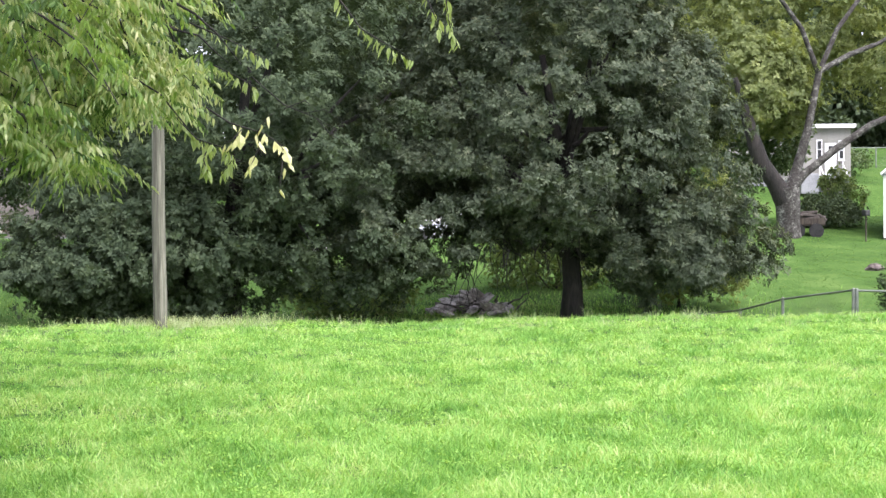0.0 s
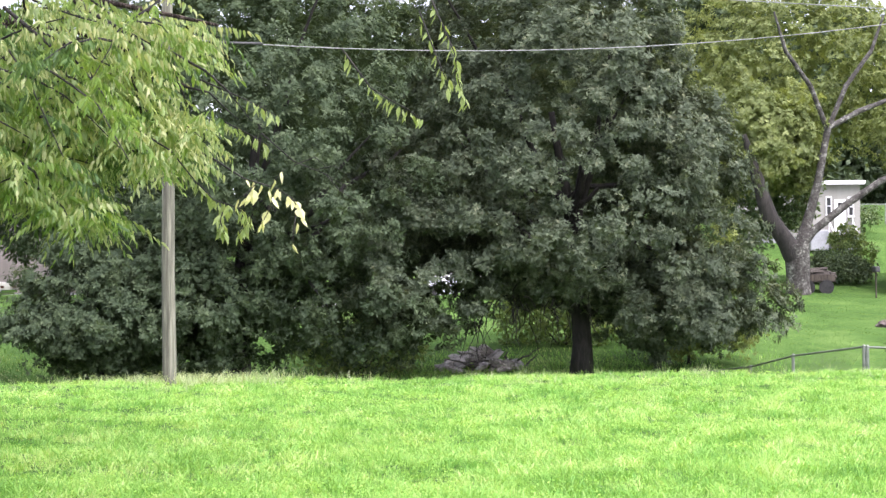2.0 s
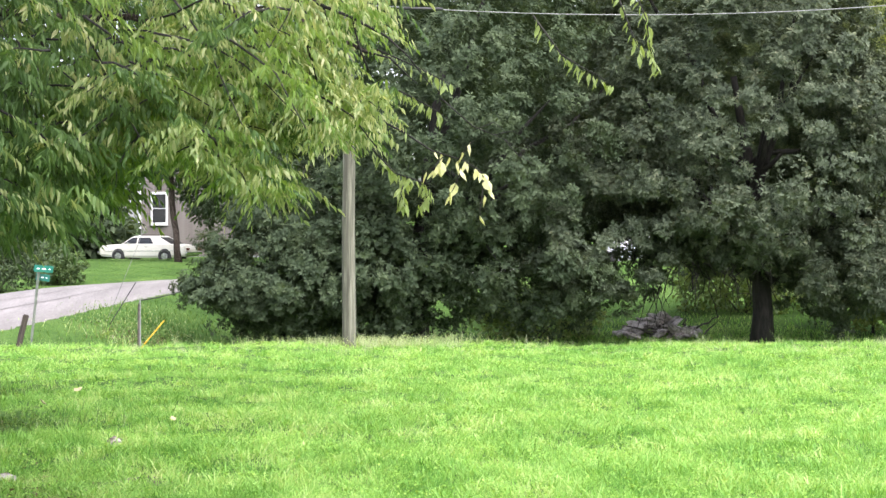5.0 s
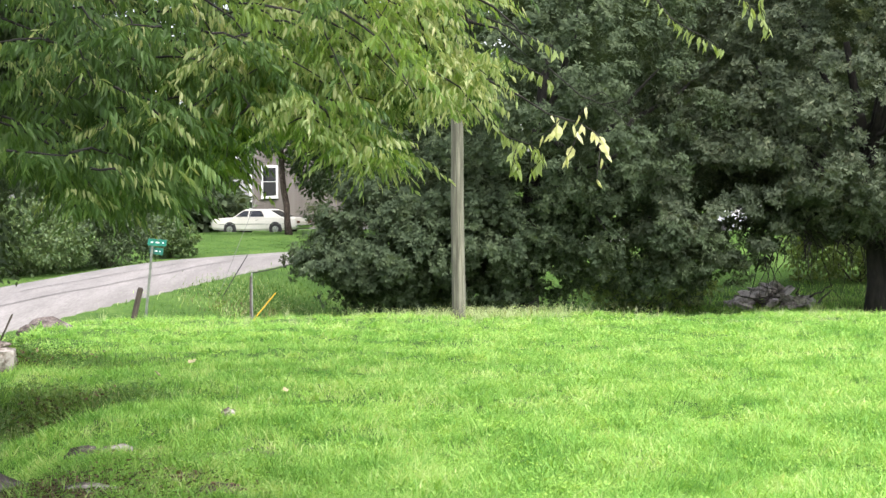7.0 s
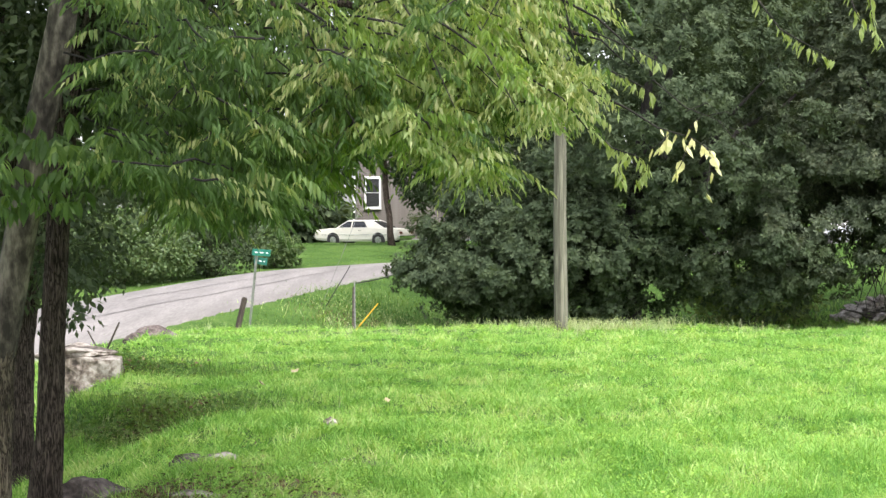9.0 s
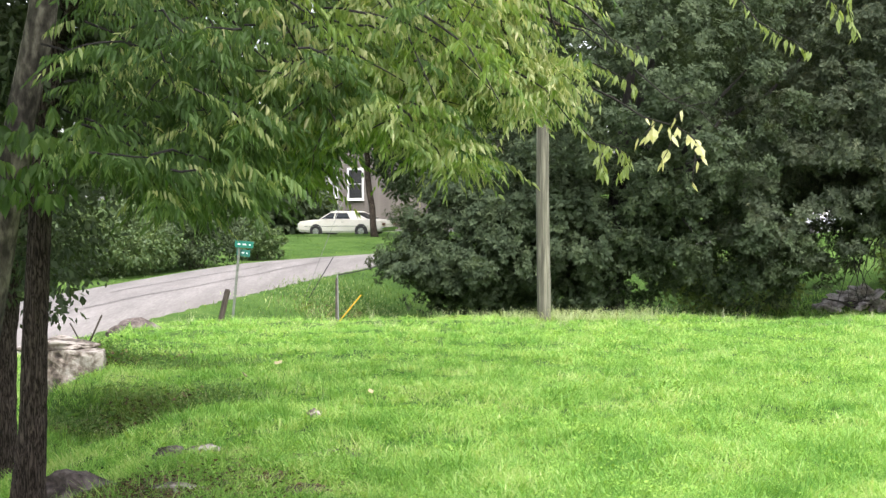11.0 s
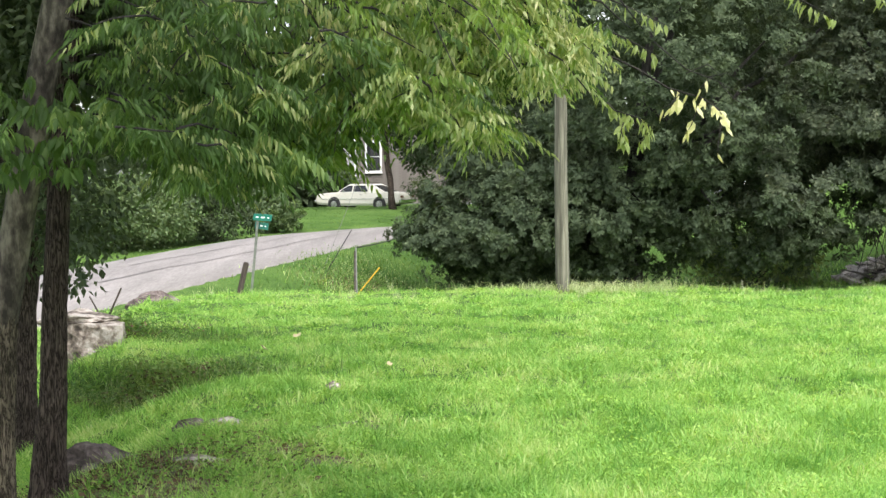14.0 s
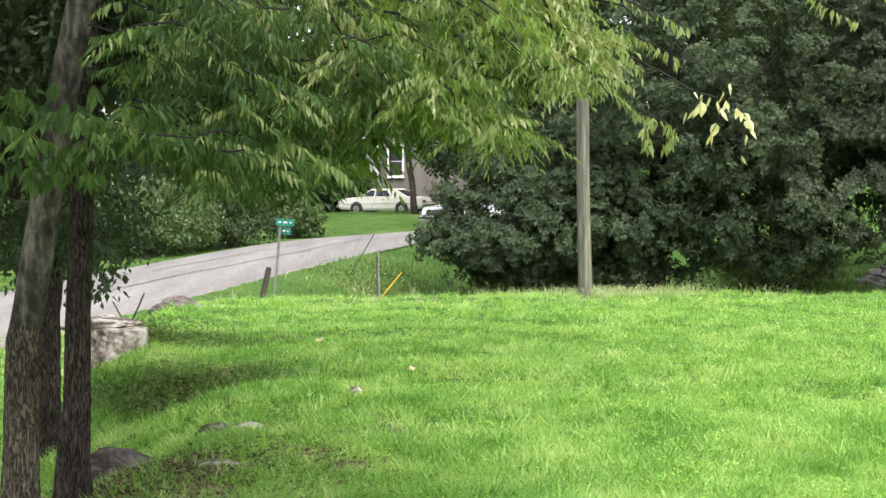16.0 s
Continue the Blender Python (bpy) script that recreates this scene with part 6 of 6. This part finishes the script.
def leaning_post(name, at, top, r, lean, mat, label):
    """A post whose head is at the height top."""
    height = (top - on_ground(*at)) / math.cos(radians(lean))
    e = tagged(link_mesh(name, *tube([(0, 0, -0.3), (0, 0, height * 0.5), (0.01, 0, height * 0.97), (0.01, 0, height)], [r, r * 0.97, r * 0.93, r * 0.7], 10, wobble=0.06, rng=random.Random(6)), mat), label, "post")
    e.matrix_basis = pose(at[0], at[1], on_ground(*at), 0, lean, 0)
    return e


leaning_post("wooden_post", (-4.8, 36.0), 0.0, 0.065, 12, M["dark_wood"], "short dark leaning wooden post by the sign")
leaning_post("wooden_post", (-2.6, 41.0), 0.02, 0.03, 0, M["log"], "thin weathered post on the bank")
leaning_post("steel_post", (-2.55, 41.0), 0.12, 0.018, -1, M["pale_wire"], "slim pale steel rod beside the post")
leaning_post("stick", (-5.15, 23.0), 0.25, 0.014, 24, M["dark_wood"], "bare dark stick leaning by the boulder")
leaning_post("stick", (-4.85, 23.2), 0.12, 0.012, -30, M["log"], "bare stick leaning by the boulder")
leaning_post("guy_guard", (-2.78, 41.2), -0.39, 0.015, 39, M["yellow_plastic"], "yellow plastic guard on a guy wire")
leaning_post("guy_guard", (-6.15, 98.0), 5.0, 0.03, 4, M["pale_wire"], "tall pale guy guard before the house")
cable("guy_wire", (-3.5, 44.0, -0.6), (-2.86, 44.0, 0.45), 0.0, 0.012, M["wire"], "dark guy wire over the bank", 6)
cable("guy_wire", (-3.62, 44.0, -0.6), (-2.6, 44.0, 1.9), 0.0, 0.006, M["pale_wire"], "thin guy wire over the bank", 6)


cable("fence_wire", (-2.55, 41.0, 0.1), (-1.6, 45.4, 0.22), 0.03, 0.014, M["wire"], "dark wire strung from the thin post into the bush", 8)


def driven(t):
    """Metres along the lane before the passing car comes out from behind the trees."""
    return max(0.0, t - 12.0) ** 2 * 1.2 if t < 16 else 19.2 + 9.6 * (t - 16)


# seconds, metres across and metres up by which wind moves the twigs and boughs
SWAY = {
    "pale": [(0, -0.135, 0.0), (0.5, -0.14, 0.028), (1, -0.155, 0.022), (1.5, -0.14, -0.002), (2, -0.12, 0.006), (2.5, -0.125, 0.014), (3, -0.075, 0.025), (3.5, -0.1, -0.03),
             (4, -0.07, -0.03), (4.5, -0.09, -0.034), (5, -0.08, -0.028), (6, -0.06, 0.01), (7.5, -0.033, 0.0), (9, -0.015, -0.006), (10.8, 0.0, 0), (11.5, 0.005, -0.006), (12, 0.015, -0.005),
             (12.5, 0.02, 0.005), (13, 0.03, 0), (14, 0.03, 0), (16, 0.035, 0.006)],
    "high": [(0, -0.065, 0.003), (0.5, -0.075, 0.013), (1, -0.08, 0.024), (2, -0.065, -0.008), (2.5, -0.045, 0.012), (3, -0.045, 0.006), (3.5, -0.055, -0.033), (4, -0.03, -0.024), (5, -0.015, -0.015),
             (6.5, -0.02, 0), (8, 0.01, 0.005), (10.8, -0.017, -0.004), (12, -0.009, -0.006), (12.5, 0.021, 0.007), (13, 0.002, 0), (15, 0.01, 0.014), (16, 0.002, 0.01)],
    "hanging": [(0, -0.055, 0.029), (0.5, -0.07, 0.001), (1, -0.05, 0.005), (2, -0.025, 0.009), (3, -0.03, 0), (4, -0.04, -0.018), (5, -0.02, -0.03), (7, 0, 0), (9, 0.008, 0.004), (11, 0.004, -0.006),
                (13, 0.012, -0.007), (14.5, 0.018, 0.008), (16, 0.024, 0.009)],
    "east": [(0, 0.018, 0.01), (1, 0.008, 0), (2, 0.02, 0.01), (3, -0.005, 0), (4, -0.014, -0.008), (5, -0.008, -0.007), (7.5, 0.006, 0.005), (10, -0.008, -0.006), (11, -0.005, -0.007), (12, 0.003, 0), (14, 0.003, 0.001), (16, 0.002, 0.005)],
    "loose": [(0, -0.14, 0.3), (8.6, -0.14, 0.3), (10.8, -0.16, 0.26), (11.7, -0.14, 0.24), (12.1, -0.02, 0.14), (12.5, 0.09, 0.05), (13, 0.08, 0.05), (14, 0.07, 0.06), (15, 0.12, 0.07), (15.5, 0.1, 0.04), (16, 0.1, 0.02)],
    "middle": [(0, 0.0, -0.02), (5, 0.0, -0.01), (7.4, 0, 0.01), (8.6, 0.0, 0), (9.6, 0.01, -0.03), (10.9, 0.0, -0.04), (11.5, -0.01, -0.03), (12, 0.01, -0.05), (12.5, 0.02, -0.085), (13, 0.02, -0.075), (14, 0.015, -0.08), (15, 0.02, -0.085), (16, 0.02, -0.09)],
    "west": [(0, 0.01, 0), (2, 0.015, 0.004), (4, -0.012, 0), (6, 0.01, 0.003), (8, -0.01, 0), (10, -0.02, 0.003), (11, -0.036, 0.006), (11.5, -0.037, 0.012), (12, -0.023, 0.011), (12.5, -0.008, 0.008), (13, 0.004, -0.002), (14, 0.002, 0.002), (16, 0.005, -0.003)],
}


def sways(moved, kind, much=1.0):
    walk(moved, [(t, pose(dx * much, 0, dz * much)) for t, dx, dz in SWAY[kind]])


def motions():
    for bough, kind, much in zip(BOUGHS, ("west", "middle", "east", "east", "loose"), (0.8, 1.0, 0.7, 1.0, 1.0)):
        sways(bough, kind, much)
    for holder, kind in zip(SPRIGS, ("pale", "high", "high", "high", "hanging", "hanging", "east", "east")):
        sways(holder, kind)
    d = np.r_[0, np.cumsum(np.linalg.norm(np.diff(LINE[:, :2], axis=0), axis=1))]
    end = d[np.argmin(np.hypot(LINE[:, 0] - 0.25, LINE[:, 1] - 66.0))] + 0.3
    rows, spin = [], []
    for k in range(0, 161):
        t = k / 10
        s = end + driven(16.0) - driven(t)
        p = [np.interp(s, d, LINE[:, i]) for i in range(3)]
        q = [np.interp(s - 2, d, LINE[:, i]) for i in range(3)]
        rows.append((t, pose(p[0], p[1], p[2] + 0.06, 0, 0, math.degrees(math.atan2(q[1] - p[1], q[0] - p[0])))))
    walk(passing, rows)
    for w in [c for c in passing.children if c.name.startswith("wheel") and not c.name.startswith("wheel_arch")]:
        at = w.matrix_basis.translation.copy()
        turns, t = [(0.0, pose(*at, 0, 0, 0))], 12.0
        while t <= 16.0 + 1e-6:
            turns.append((t, pose(*at, 0, math.degrees(driven(t) / 0.32) % 360, 0)))
            t += 1 / 30
        walk(w, turns)


motions()
